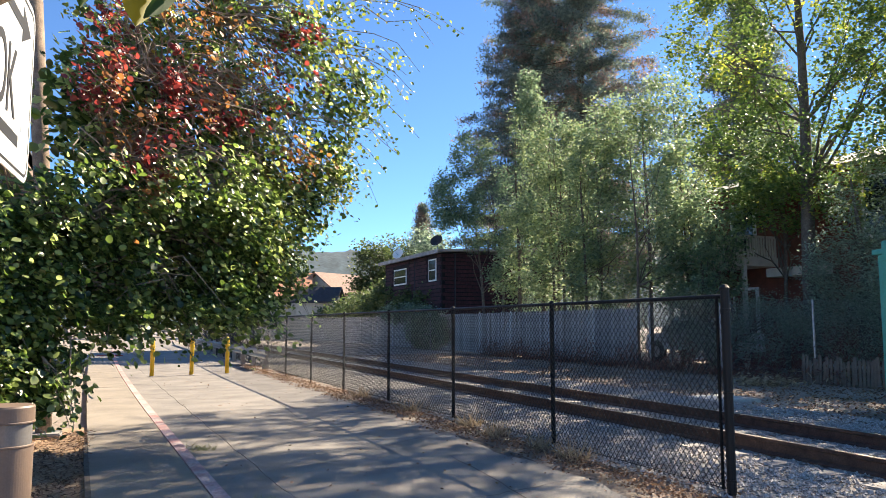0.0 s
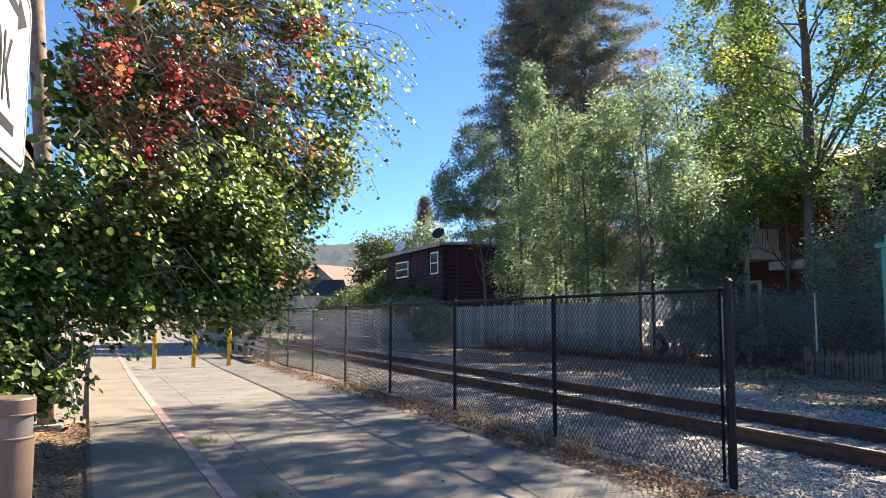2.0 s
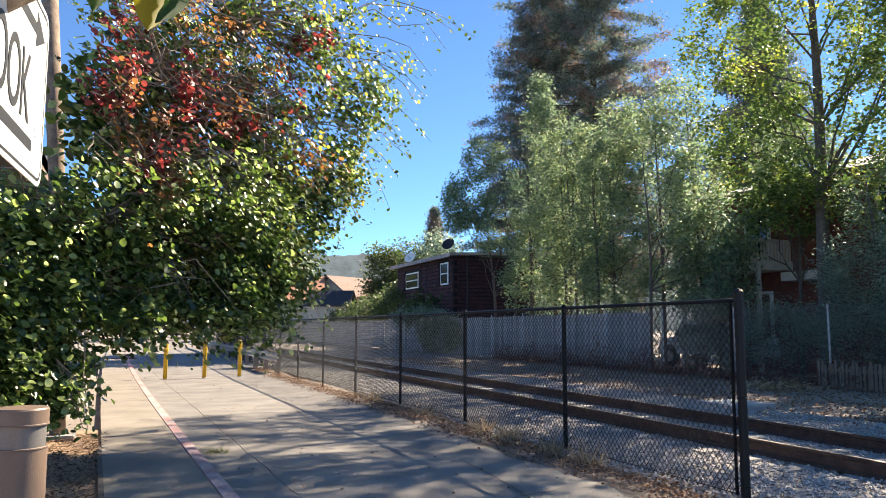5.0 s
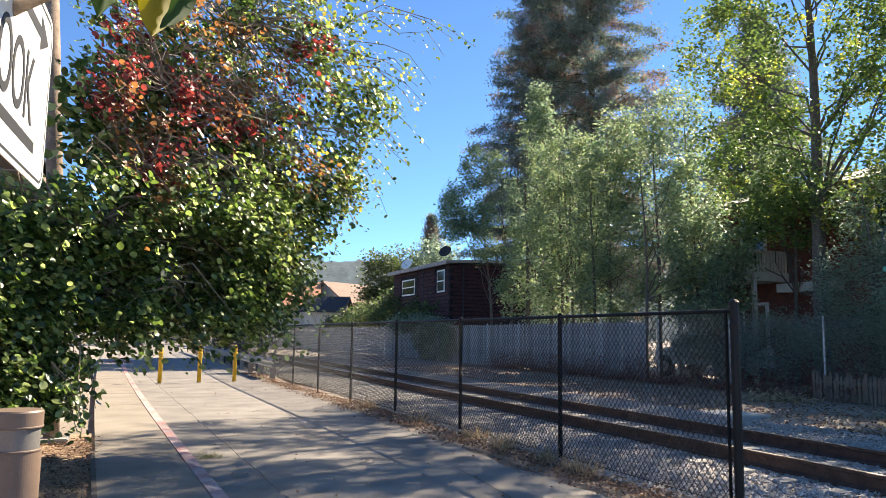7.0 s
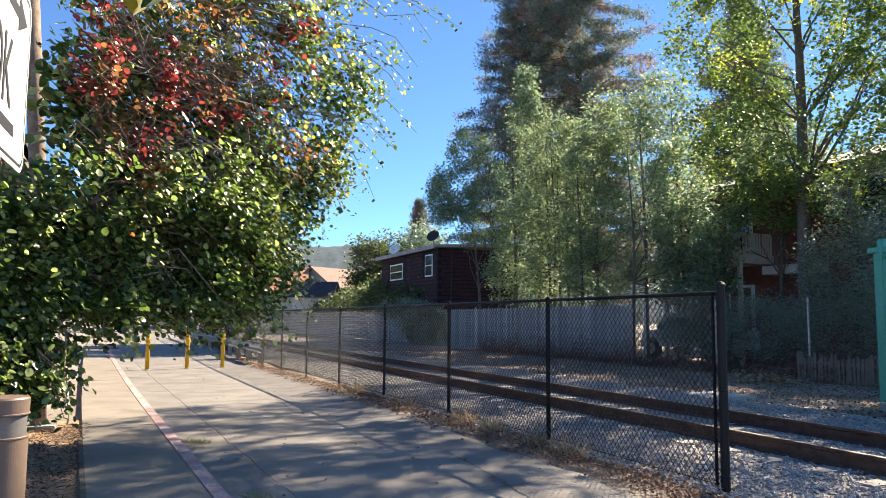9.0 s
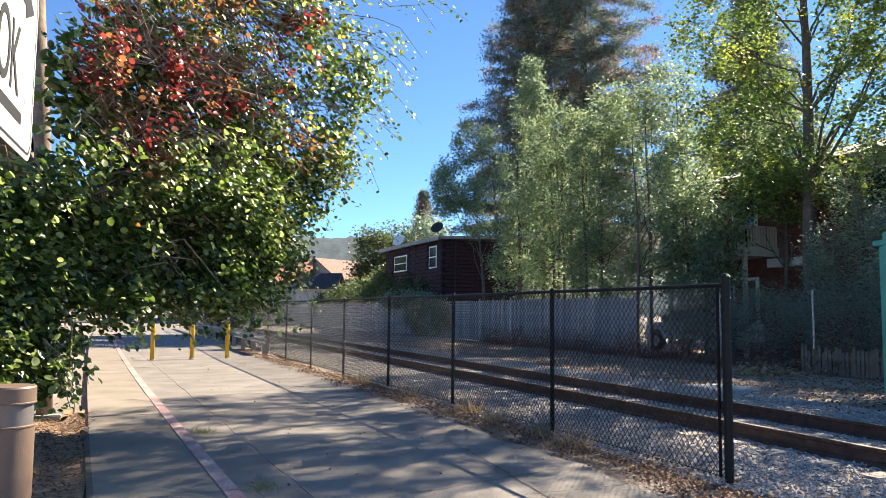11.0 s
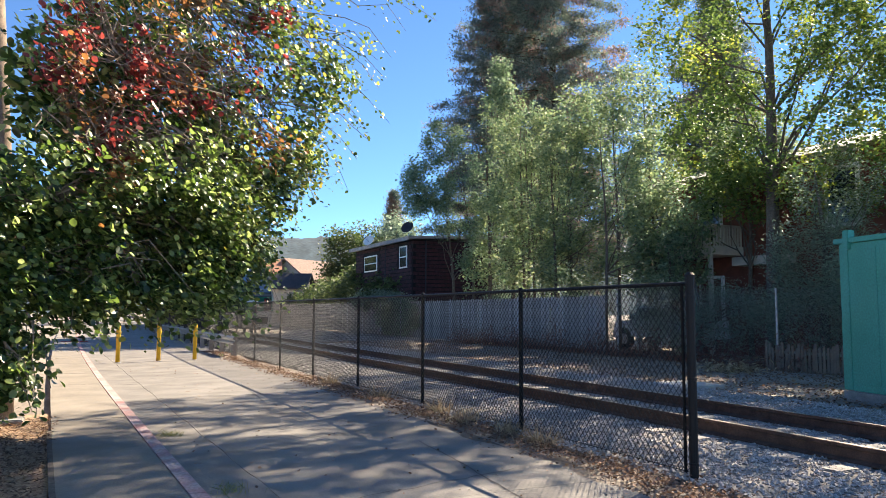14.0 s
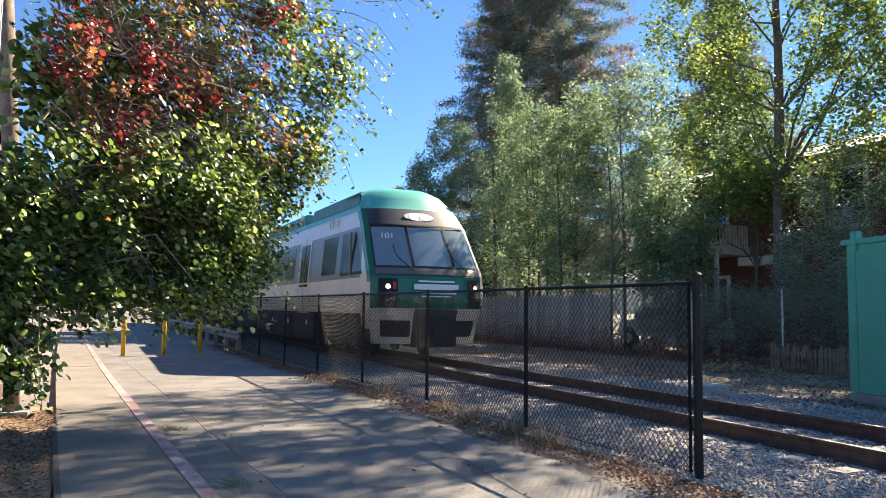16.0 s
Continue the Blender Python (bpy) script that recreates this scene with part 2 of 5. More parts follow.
LEAF = {
    "round": ([(0, -0.5, 0), (0.26, -0.38, 0.05), (0.42, -0.06, 0.09), (0.34, 0.28, 0.06), (0, 0.5, -0.05), (-0.34, 0.28, 0.06), (-0.42, -0.06, 0.09), (-0.26, -0.38, 0.05)], [(0, 1, 2, 3, 4), (0, 4, 5, 6, 7)]),
    "spray": ([(0, -0.5, 0), (0.16, 0.0, 0.05), (0, 0.5, -0.08), (-0.16, 0.0, 0.05)], [(0, 1, 2), (0, 2, 3)]),
    "broad": ([(0, -0.5, 0), (0.45, -0.1, 0.07), (0.2, 0.2, 0.02), (0, 0.5, -0.05), (-0.2, 0.2, 0.02), (-0.45, -0.1, 0.07)], [(0, 1, 2, 3), (0, 3, 4, 5)]),
    "blade": ([(-0.03, 0, 0), (0.03, 0, 0), (0.0, 0.5, 0.5)], [(0, 1, 2)]),
}
RNG = np.random.default_rng(7)


def leaves(name, pts, size, material, parent=None, shape="round", up=0.5, label="", spread=0.35, droop=0.0, toward=(0, 0, 0)):
    """One mesh of many leaves at the points: random turns, faces leaning upwards by up; sizes vary by spread."""
    pts = np.asarray(pts, float)
    n = len(pts)
    tv, tf = LEAF[shape]
    tv = np.array(tv)
    nrm = RNG.normal(size=(n, 3))
    nrm[:, 2] = np.abs(nrm[:, 2]) + up * 1.5
    nrm += np.array(toward)
    nrm /= np.linalg.norm(nrm, axis=1)[:, None]
    axis = RNG.normal(size=(n, 3))
    axis[:, 2] -= droop
    axis -= (axis * nrm).sum(1)[:, None] * nrm
    axis /= np.linalg.norm(axis, axis=1)[:, None] + 1e-9
    side = np.cross(axis, nrm)
    s = size * (1 + spread * (RNG.random(n) * 2 - 1))
    v = pts[:, None, :] + s[:, None, None] * (tv[None, :, 0:1] * side[:, None, :] + tv[None, :, 1:2] * axis[:, None, :] + tv[None, :, 2:3] * nrm[:, None, :])
    k = len(tv)
    me = bpy.data.meshes.new(name)
    me.vertices.add(n * k)
    me.vertices.foreach_set("co", v.reshape(-1).astype(np.float32))
    sizes = np.array([len(f) for f in tf])
    flat = np.concatenate([np.array(f) for f in tf])
    loops = (flat[None, :] + (np.arange(n) * k)[:, None]).reshape(-1)
    starts = np.concatenate([[0], np.cumsum(np.tile(sizes, n))[:-1]])
    me.loops.add(len(loops))
    me.loops.foreach_set("vertex_index", loops.astype(np.int32))
    me.polygons.add(n * len(tf))
    me.polygons.foreach_set("loop_start", starts.astype(np.int32))
    me.update(calc_edges=True)
    me.validate()
    me.materials.append(material)
    ob = new(name, me)
    ob.parent = parent
    return tagged(ob, label)


def blob(c, r, n, shell=0.55):
    """Points in an ellipsoid, denser towards its skin."""
    d = RNG.normal(size=(n, 3))
    d /= np.linalg.norm(d, axis=1)[:, None]
    rad = shell + (1 - shell) * RNG.random(n) ** 0.7
    return np.array(c) + d * rad[:, None] * np.array(r)


def clumps(centres, per, spread):
    centres = np.asarray(centres)
    p = np.repeat(centres, per, axis=0)
    return p + RNG.normal(size=p.shape) * np.array(spread)


def sprays(centres, per, length, spread, heart):
    """Leaves strung along short twigs that grow outwards from the heart and hang over."""
    centres = np.asarray(centres)
    n = len(centres)
    out = centres - heart
    out /= np.linalg.norm(out, axis=1)[:, None] + 1e-9
    d = RNG.normal(size=(n, 3)) * 0.6 + out * 0.7
    L = length * (0.5 + RNG.random(n))
    u = RNG.random((n, per)) - 0.25
    p = centres[:, None] + d[:, None] * (u * L[:, None])[..., None]
    p[..., 2] -= 0.75 * L[:, None] * u * np.abs(u)
    return (p + RNG.normal(size=p.shape) * spread).reshape(-1, 3)


def limbs(bm, root, ends, r0, r1, sag=0.0, wob=0.15, sides=5):
    """Bent limbs from one point to each end."""
    root = Vector(root)
    for e in ends:
        e = Vector(e)
        L = (e - root).length
        pts = []
        for i in range(6):
            f = i / 5
            p = root.lerp(e, f)
            p.z += L * sag * math.sin(f * math.pi)
            if 0 < i < 5:
                p += Vector(RNG.normal(size=3)) * wob * L * 0.25
            pts.append(p)
        tube(bm, pts, [r0 + (r1 - r0) * i / 5 for i in range(6)], sides, cap=False)


def tree(name, label, x, y, trunk, blobs, leafsize, material, shape="spray", bark=BARK, radius=0.12, lean=(0, 0), per=45, spot=0.45, second=None, limb_n=10, stems=1, up=0.5, droop=0.0):
    """A tree: tapered trunk and limbs, and crowns of many clumps of leaves. blobs: (dx, dy, z, rx, ry, rz, clumps)."""
    t = empty(name, x, y, 0)
    tagged(t, label, "tree")
    cs = np.concatenate([blob((b[0], b[1], b[2]), b[3:6], b[6]) for b in blobs])
    for s in range(stems):
        bm = bmesh.new()
        ox, oy = (0, 0) if stems == 1 else RNG.normal(size=2) * 0.9
        pts = [(ox + lean[0] * f * f + 0.12 * math.sin(5 * f + s), oy + lean[1] * f * f + 0.1 * math.sin(7 * f + s), -0.2 + trunk * f) for f in np.linspace(0, 1, 9)]
        tube(bm, pts, [radius * (1.25 - 1.05 * f) for f in np.linspace(0, 1, 9)], 8)
        part("trunk", bm, bark, t, smooth=True)
        pick = cs[RNG.choice(len(cs), min(limb_n, len(cs)), replace=False)]
        for e in pick:
            bm = bmesh.new()
            f = min(0.97, max(0.38, (e[2] - 1.5) / trunk * 0.85))
            i = int(f * 8)
            limbs(bm, pts[i], [e], radius * 0.36 * (1.1 - f) + 0.012, 0.008, wob=0.12)
            part("limb", bm, bark, t, smooth=True)
    if second is None:
        leaves("crown", clumps(cs, per, spot), leafsize, material, t, shape, up, droop=droop)
    else:
        m2, share = second
        k = int(len(cs) * share)
        order = RNG.permutation(len(cs))
        leaves("crown", clumps(cs[order[k:]], per, spot), leafsize, material, t, shape, up, droop=droop)
        leaves("crown_patch", clumps(cs[order[:k]], per, spot), leafsize, m2, t, shape, up, droop=droop)
    return t


# ---- ground, path, track bed ----
def kerb_x(y):
    return 0.74 - 0.052 * (y - 6.9) + 0.0005 * (y - 6.9) ** 2


def walk_x(y):
    return -0.33 - 0.045 * (y - 7.4) + 0.0003 * (y - 7.4) ** 2


def crack_x(y):
    return 1.33 - 0.04 * (y - 7.0) + 0.012 * math.sin(y * 3.1) + 0.008 * math.sin(y * 7.7)


def slope_x(y):
    """Centre line of the track."""
    return 7.72 + 0.01 * (y - 6)


def strip(name, left, right, y0, y1, step, top, bottom, material, kind="structure", label="", category=""):
    """A slab between two edge lines."""
    bm = bmesh.new()
    ys = np.arange(y0, y1 + step * 0.5, step)
    rows = []
    for y in ys:
        rows.append([bm.verts.new(p) for p in ((left(y), y, top), (right(y), y, top), (right(y), y, bottom), (left(y), y, bottom))])
    for a, b in zip(rows, rows[1:]):
        for i in range(4):
            bm.faces.new((a[i], a[(i + 1) % 4], b[(i + 1) % 4], b[i]))
    bm.faces.new(rows[0][::-1])
    bm.faces.new(rows[-1])
    bmesh.ops.recalc_face_normals(bm, faces=bm.faces)
    return tagged(part(name, bm, material), label, category, kind=kind)


def ground():
    bm = bmesh.new()
    bmesh.ops.create_grid(bm, x_segments=80, y_segments=80, size=1500)
    bmesh.ops.translate(bm, vec=(0, 0, -0.06), verts=bm.verts)
    tagged(part("ground", bm, GROUND), "bare dirt and gravel ground with dry leaves", "ground", kind="structure")


JOINT = mat("joint_dirt", (0.09, 0.078, 0.065), 0.95, bump=0.4)
ground()
strip("road_bed", lambda y: kerb_x(y) + 0.05, lambda y: 4.25 + 0.12 * math.sin(y * 0.9), -12, 90, 1.0, -0.02, -0.3, JOINT, label="dirt filled joint bed under the concrete path", category="path bed")
BED = strip("ballast_bed", lambda y: 5.0 + 0.25 * math.sin(y * 0.7), lambda y: 10.6 + 0.3 * math.sin(y * 0.5), -12, 330, 2.0, 0.0, -0.3, BALLAST, label="grey crushed stone ballast under the railway track", category="ballast")


def path_slabs():
    """Concrete path: slabs in two rows with dirt joints; sidewalk slabs; kerb stones."""
    path = tagged(empty("concrete_path"), "worn grey concrete path with cracks and joints", "path", kind="structure")
    walkway = tagged(empty("sidewalk"), "narrow pale concrete sidewalk beside the path", "sidewalk", kind="structure")
    kerb = tagged(empty("kerb"), "low kerb with faded red paint", "kerb", kind="structure")

    def slab(parent, name, l, r, y0, y1, top, material, thick=0.12, g=0.0045):
        bm = bmesh.new()
        n = 14
        va, vb = [], []
        for i in range(n + 1):
            y = y0 + g + (y1 - y0 - 2 * g) * i / n
            va.append([bm.verts.new((l(y) + g, y, top)), bm.verts.new((r(y) - g, y, top))])
            vb.append([bm.verts.new((l(y) + g, y, top - thick)), bm.verts.new((r(y) - g, y, top - thick))])
        for i in range(n):
            bm.faces.new((va[i][0], va[i][1], va[i + 1][1], va[i + 1][0]))
            bm.faces.new((va[i][1], vb[i][1], vb[i + 1][1], va[i + 1][1]))
            bm.faces.new((vb[i][0], va[i][0], va[i + 1][0], vb[i + 1][0]))
        bm.faces.new((vb[0][0], vb[0][1], va[0][1], va[0][0]))
        bm.faces.new((va[n][0], va[n][1], vb[n][1], vb[n][0]))
        part(name, bm, material, parent)

    edge = lambda y: 4.18 + 0.05 * math.sin(y * 2.1) + 0.05 * math.sin(y * 5.3)
    ys = [-12, -6, -2.5, 1, 4.2, 8.3, 12.6, 16.8, 21, 25.2, 30, 36, 44, 54, 70, 90]
    for a, b in zip(ys, ys[1:]):
        slab(path, "concrete_slab", lambda y: kerb_x(y) + 0.07, crack_x, a, b, 0.0 + RNG.random() * 0.004, CONCRETE)
        slab(path, "concrete_slab", crack_x, edge, a + 1.3, b + 1.3, 0.0 + RNG.random() * 0.003, CONCRETE)
    ys = [-12, -8, -4, -1, 1.5, 4.0, 6.4, 8.9, 11.5, 14.2, 17, 20, 23, 26.5, 31, 37, 46, 60]
    for a, b in zip(ys, ys[1:]):
        slab(walkway, "sidewalk_slab", walk_x, lambda y: kerb_x(y) - 0.07, a, b, 0.02 + RNG.random() * 0.004, WALKWAY)
        slab(kerb, "kerb_stone", lambda y: kerb_x(y) - 0.07, lambda y: kerb_x(y) + 0.07, a, b, 0.03, KERB if b < 14 else KERBMID if b < 21 else KERBFAR, 0.2, 0.004)


    # hairline cracks wandering over the slabs
    rng = random.Random(5)
    for x0, y0, x1, y1 in ((1.5, 5.6, 4.0, 6.3), (2.1, 8.4, 3.9, 9.9), (1.4, 10.8, 2.9, 11.2), (3.1, 4.6, 3.5, 8.2), (1.6, 14.2, 4.0, 14.9), (2.4, 17.6, 4.0, 18.1), (-0.3, 9.9, 0.6, 10.1), (2.6, 12.2, 2.9, 16.4)):
        bm, n = bmesh.new(), 22
        pts, off = [], 0.0
        for i in range(n + 1):
            off += rng.uniform(-0.035, 0.035)
            f = i / n
            pts.append((x0 + (x1 - x0) * f - off * 0.4, y0 + (y1 - y0) * f + off, rng.uniform(0.003, 0.007) * min(1, 6 * f, 6 * (1 - f)) + 0.001))
        top = 0.0065 if x0 > 0.9 else 0.0265
        va = [[bm.verts.new((x, y - w, top)), bm.verts.new((x, y + w, top))] if abs(x1 - x0) > abs(y1 - y0) else [bm.verts.new((x + w, y, top)), bm.verts.new((x - w, y, top))] for x, y, w in pts]
        for a, b in zip(va, va[1:]):
            bm.faces.new((a[0], b[0], b[1], a[1]))
        part("crack", bm, JOINT, path, "thin dark crack")
    part("red_kerb_end", boxed(-1.2, 40.6, -0.05, 0.0, 40.85, 0.045, 0.015), REDKERB, kerb, "bright red painted kerb")
    part("header_board", prism([(walk_x(-4) - 0.05, -4), (walk_x(-4), -4), (walk_x(10.5), 10.5), (walk_x(10.5) - 0.05, 10.5)], "z", -0.08, 0.026), BARK, walkway, "dark timber edging board")


def track():
    """Two flat-bottom rails on sleepers, heading along the fence."""
    t = tagged(empty("railway_track"), "rusty steel rails on sleepers in ballast", "railway track", kind="structure")
    prof = [(-0.07, 0.02), (0.07, 0.02), (0.07, 0.035), (0.012, 0.06), (0.012, 0.15), (0.037, 0.165), (0.037, 0.197), (-0.037, 0.197), (-0.037, 0.165), (-0.012, 0.15), (-0.012, 0.06), (-0.07, 0.035)]
    for s in (-1, 1):
        bm = bmesh.new()
        rings = [[bm.verts.new((slope_x(y) + s * 0.753 + px, y, pz)) for px, pz in prof] for y in (-14, 20, 60, 330)]
        for a, b in zip(rings, rings[1:]):
            for i in range(len(prof)):
                bm.faces.new((a[i], b[i], b[(i + 1) % len(prof)], a[(i + 1) % len(prof)]))
        rail = part("rail", bm, RAIL, t)
        bm = bmesh.new()
        rings = [[bm.verts.new((slope_x(y) + s * 0.753 + px, y, 0.2)) for px in (-0.026, 0.026)] for y in (-14, 20, 60, 330)]
        for a, b in zip(rings, rings[1:]):
            bm.faces.new((a[0], a[1], b[1], b[0]))
        part("rail_head", bm, RAILTOP, rail, "bright worn running surface")
    me = boxed(-1.3, -0.115, -0.1, 1.3, 0.115, 0.022, 0.012)
    first = part("sleeper", me, TIE, t)
    for i in range(130):
        y = -12 + i * 0.65
        o = first if i == 0 else new("sleeper", first.data)
        o.parent = t
        o.matrix_basis = pose(slope_x(y), y, 0, 0, 0, RNG.normal() * 0.6)


def stones():
    n = 60000
    x = 4.8 + 6.4 * RNG.random(n)
    y = 1 + 34 * RNG.random(n) ** 1.5
    tv = np.array([(1, 0, 0), (-0.9, 0.1, 0), (0, 1, 0.1), (0.1, -0.9, 0), (0, 0.1, 0.7), (0, 0, -0.6)])
    tf = np.array([(0, 2, 4), (2, 1, 4), (1, 3, 4), (3, 0, 4), (2, 0, 5), (1, 2, 5), (3, 1, 5), (0, 3, 5)])
    s = 0.014 + 0.02 * RNG.random(n)
    a = RNG.random(n) * 6.28
    jit = 1 + 0.35 * RNG.normal(size=(n, 6, 3))
    v = tv[None] * jit * s[:, None, None]
    c, sn = np.cos(a)[:, None], np.sin(a)[:, None]
    v = np.stack([v[..., 0] * c - v[..., 1] * sn, v[..., 0] * sn + v[..., 1] * c, v[..., 2]], -1)
    v += np.stack([x, y, 0.004 + 0.012 * RNG.random(n)], -1)[:, None]
    me = bpy.data.meshes.new("ballast_stones")
    me.from_pydata(v.reshape(-1, 3).tolist(), [], (tf[None] + (np.arange(n) * 6)[:, None, None]).reshape(-1, 3).tolist())
    me.materials.append(STONE)
    tagged(new("ballast_stones", me), "loose grey crushed stones between and beside the rails", "gravel", kind="stuff")


path_slabs()
track()
stones()


# ---- black chain-link fence along the path ----
def chain_mesh(name, length, height, parent, x, y, z, wire=0.0036, pitch=0.075, material=WIRE, turn=90):
    """Woven diamond mesh: two families of slanting wires, one in front of the other."""
    bm = bmesh.new()
    slope = 1.15
    run = height / slope
    for fam in (1, -1):
        c = -run
        while c < length:
            u0, u1 = max(0, c), min(length, c + run)
            w0, w1 = (u0 - c) * slope, (u1 - c) * slope
            if fam < 0:
                w0, w1 = height - w0, height - w1
            if u1 - u0 > 0.01:
                tube(bm, [(u0, fam * wire, w0), (u1, fam * wire, w1)], [wire, wire], 3, cap=False)
            c += pitch
    o = part(name, bm, material, parent, "diamond wire mesh", smooth=True)
    o.matrix_basis = pose(x, y, z, 0, 0, turn)
    return o


def fence_x(y):
    """The fence runs straight past the near posts, then bends a little towards the path."""
    return 5.0 - 0.026 * (min(max(y, 9.5), 24.5) - 9.5)


def black_fence():
    f = tagged(empty("chain_link_fence"), "black vinyl-coated chain-link fence beside the railway", "fence")
    mesh = None
    n = 17
    for i in range(n + 1):
        y = 5.2 + 3.05 * i
        x, x2 = fence_x(y), fence_x(y + 3.05)
        r, top = (0.042, 1.86) if i == 0 else (0.028, 1.80)
        post = part("post", tube(bmesh.new(), [(x, y, -0.2), (x, y, top)], [r, r], 12), BLACKSTEEL, f)
        cap = part("post_cap", lathe([(r + 0.006, 0), (r + 0.008, 0.02), (r * 0.6, 0.045), (0.004, 0.05)], 12), BLACKSTEEL, post)
        cap.location = (x, y, top)
        for z in (0.12, 0.9, 1.66):
            band = part("tie_band", lathe([(r + 0.001, 0), (r + 0.005, 0.003), (r + 0.005, 0.022), (r + 0.001, 0.025)], 10), BLACKSTEEL, post)
            band.location = (x, y, z)
        if i < n:
            part("top_rail", tube(bmesh.new(), [(x, y, 1.80), (x2, y + 3.05, 1.80)], [0.021, 0.021], 10), BLACKSTEEL, f)
            turn = math.degrees(math.atan2(3.05, x2 - x))
            if mesh is None:
                mesh = chain_mesh("wire_mesh", 3.05, 1.76, f, x - 0.035, y, 0.04, turn=turn)
            else:
                o = new("wire_mesh", mesh.data)
                o.parent, o.matrix_basis = f, pose(x - 0.035, y, 0.04, 0, 0, turn)
                tagged(o, "diamond wire mesh")
            part("bottom_wire", tube(bmesh.new(), [(x - 0.03, y, 0.06), (x2 - 0.03, y + 3.05, 0.06)], [0.004, 0.004], 4), BLACKSTEEL, f)
    part("tension_bar", boxed(4.95, 5.26, 0.05, 4.975, 5.275, 1.8), BLACKSTEEL, f)


black_fence()


# ---- yellow bollards and guard rail ----
def bollards():
    first = None
    for x, y in ((0.75, 24.0), (1.9, 24.3), (2.98, 24.5)):
        if first is None:
            first = tagged(empty("bollard", x, y), "yellow painted steel pipe bollard on the path", "bollard", "bollards across the path")
            part("pipe", lathe([(0.062, -0.1), (0.062, 1.08), (0.055, 1.12), (0.03, 1.15), (0.004, 1.16)], 20), YELLOW, first, smooth=True)
            part("base_collar", lathe([(0.085, 0.0), (0.085, 0.015), (0.066, 0.02)], 20), GALV, first)
            part("chain_eye", lathe([(0.075, 0.86), (0.078, 0.88), (0.075, 0.92), (0.06, 0.93)], 16), YELLOW, first)
        else:
            copy_thing(first, pose(x, y, 0))


def guard_rail():
    g = tagged(empty("guard_rail"), "galvanised corrugated guard rail on short timber posts", "guard rail")
    prof = [(0.0, 0.38), (-0.06, 0.42), (-0.06, 0.47), (0.0, 0.51), (0.0, 0.55), (-0.06, 0.59), (-0.06, 0.64), (0.0, 0.68)]
    bm = bmesh.new()
    for y0, y1 in ((25.6, 62.0),):
        a = [bm.verts.new((4.4 + px, y0, z)) for px, z in prof]
        b = [bm.verts.new((4.4 + px - 0.3, y1, z)) for px, z in prof]
        for i in range(len(prof) - 1):
            bm.faces.new((a[i], a[i + 1], b[i + 1], b[i]))
    bmesh.ops.solidify(bm, geom=bm.faces[:], thickness=0.006)
    part("rail_beam", bm, GALV, g)
    for i in range(14):
        y = 26.4 + i * 2.6
        part("timber_post", boxed(4.42, y - 0.08, -0.1, 4.6, y + 0.08, 0.72, 0.01), WOODGREY, g)


bollards()
guard_rail()


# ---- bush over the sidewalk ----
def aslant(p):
    """Slides foliage along the camera's sight lines: further right lies deeper, outline in view kept."""
    # the camera's standpoint
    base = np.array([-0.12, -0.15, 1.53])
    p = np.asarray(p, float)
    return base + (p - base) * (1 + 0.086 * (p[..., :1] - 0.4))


def hollows(p):
    """High in the bulging parts of the foliage, low in the gaps between them."""
    x, y, z = p[:, 0], p[:, 1], p[:, 2]
    return np.sin(5.1 * x + 2.0 * z + 0.6) * np.sin(4.3 * z - 1.7 * x + 1.1) + 0.5 * np.sin(9.1 * x - 6.3 * z + 3.0 * y) + 0.25 * RNG.normal(size=len(p))


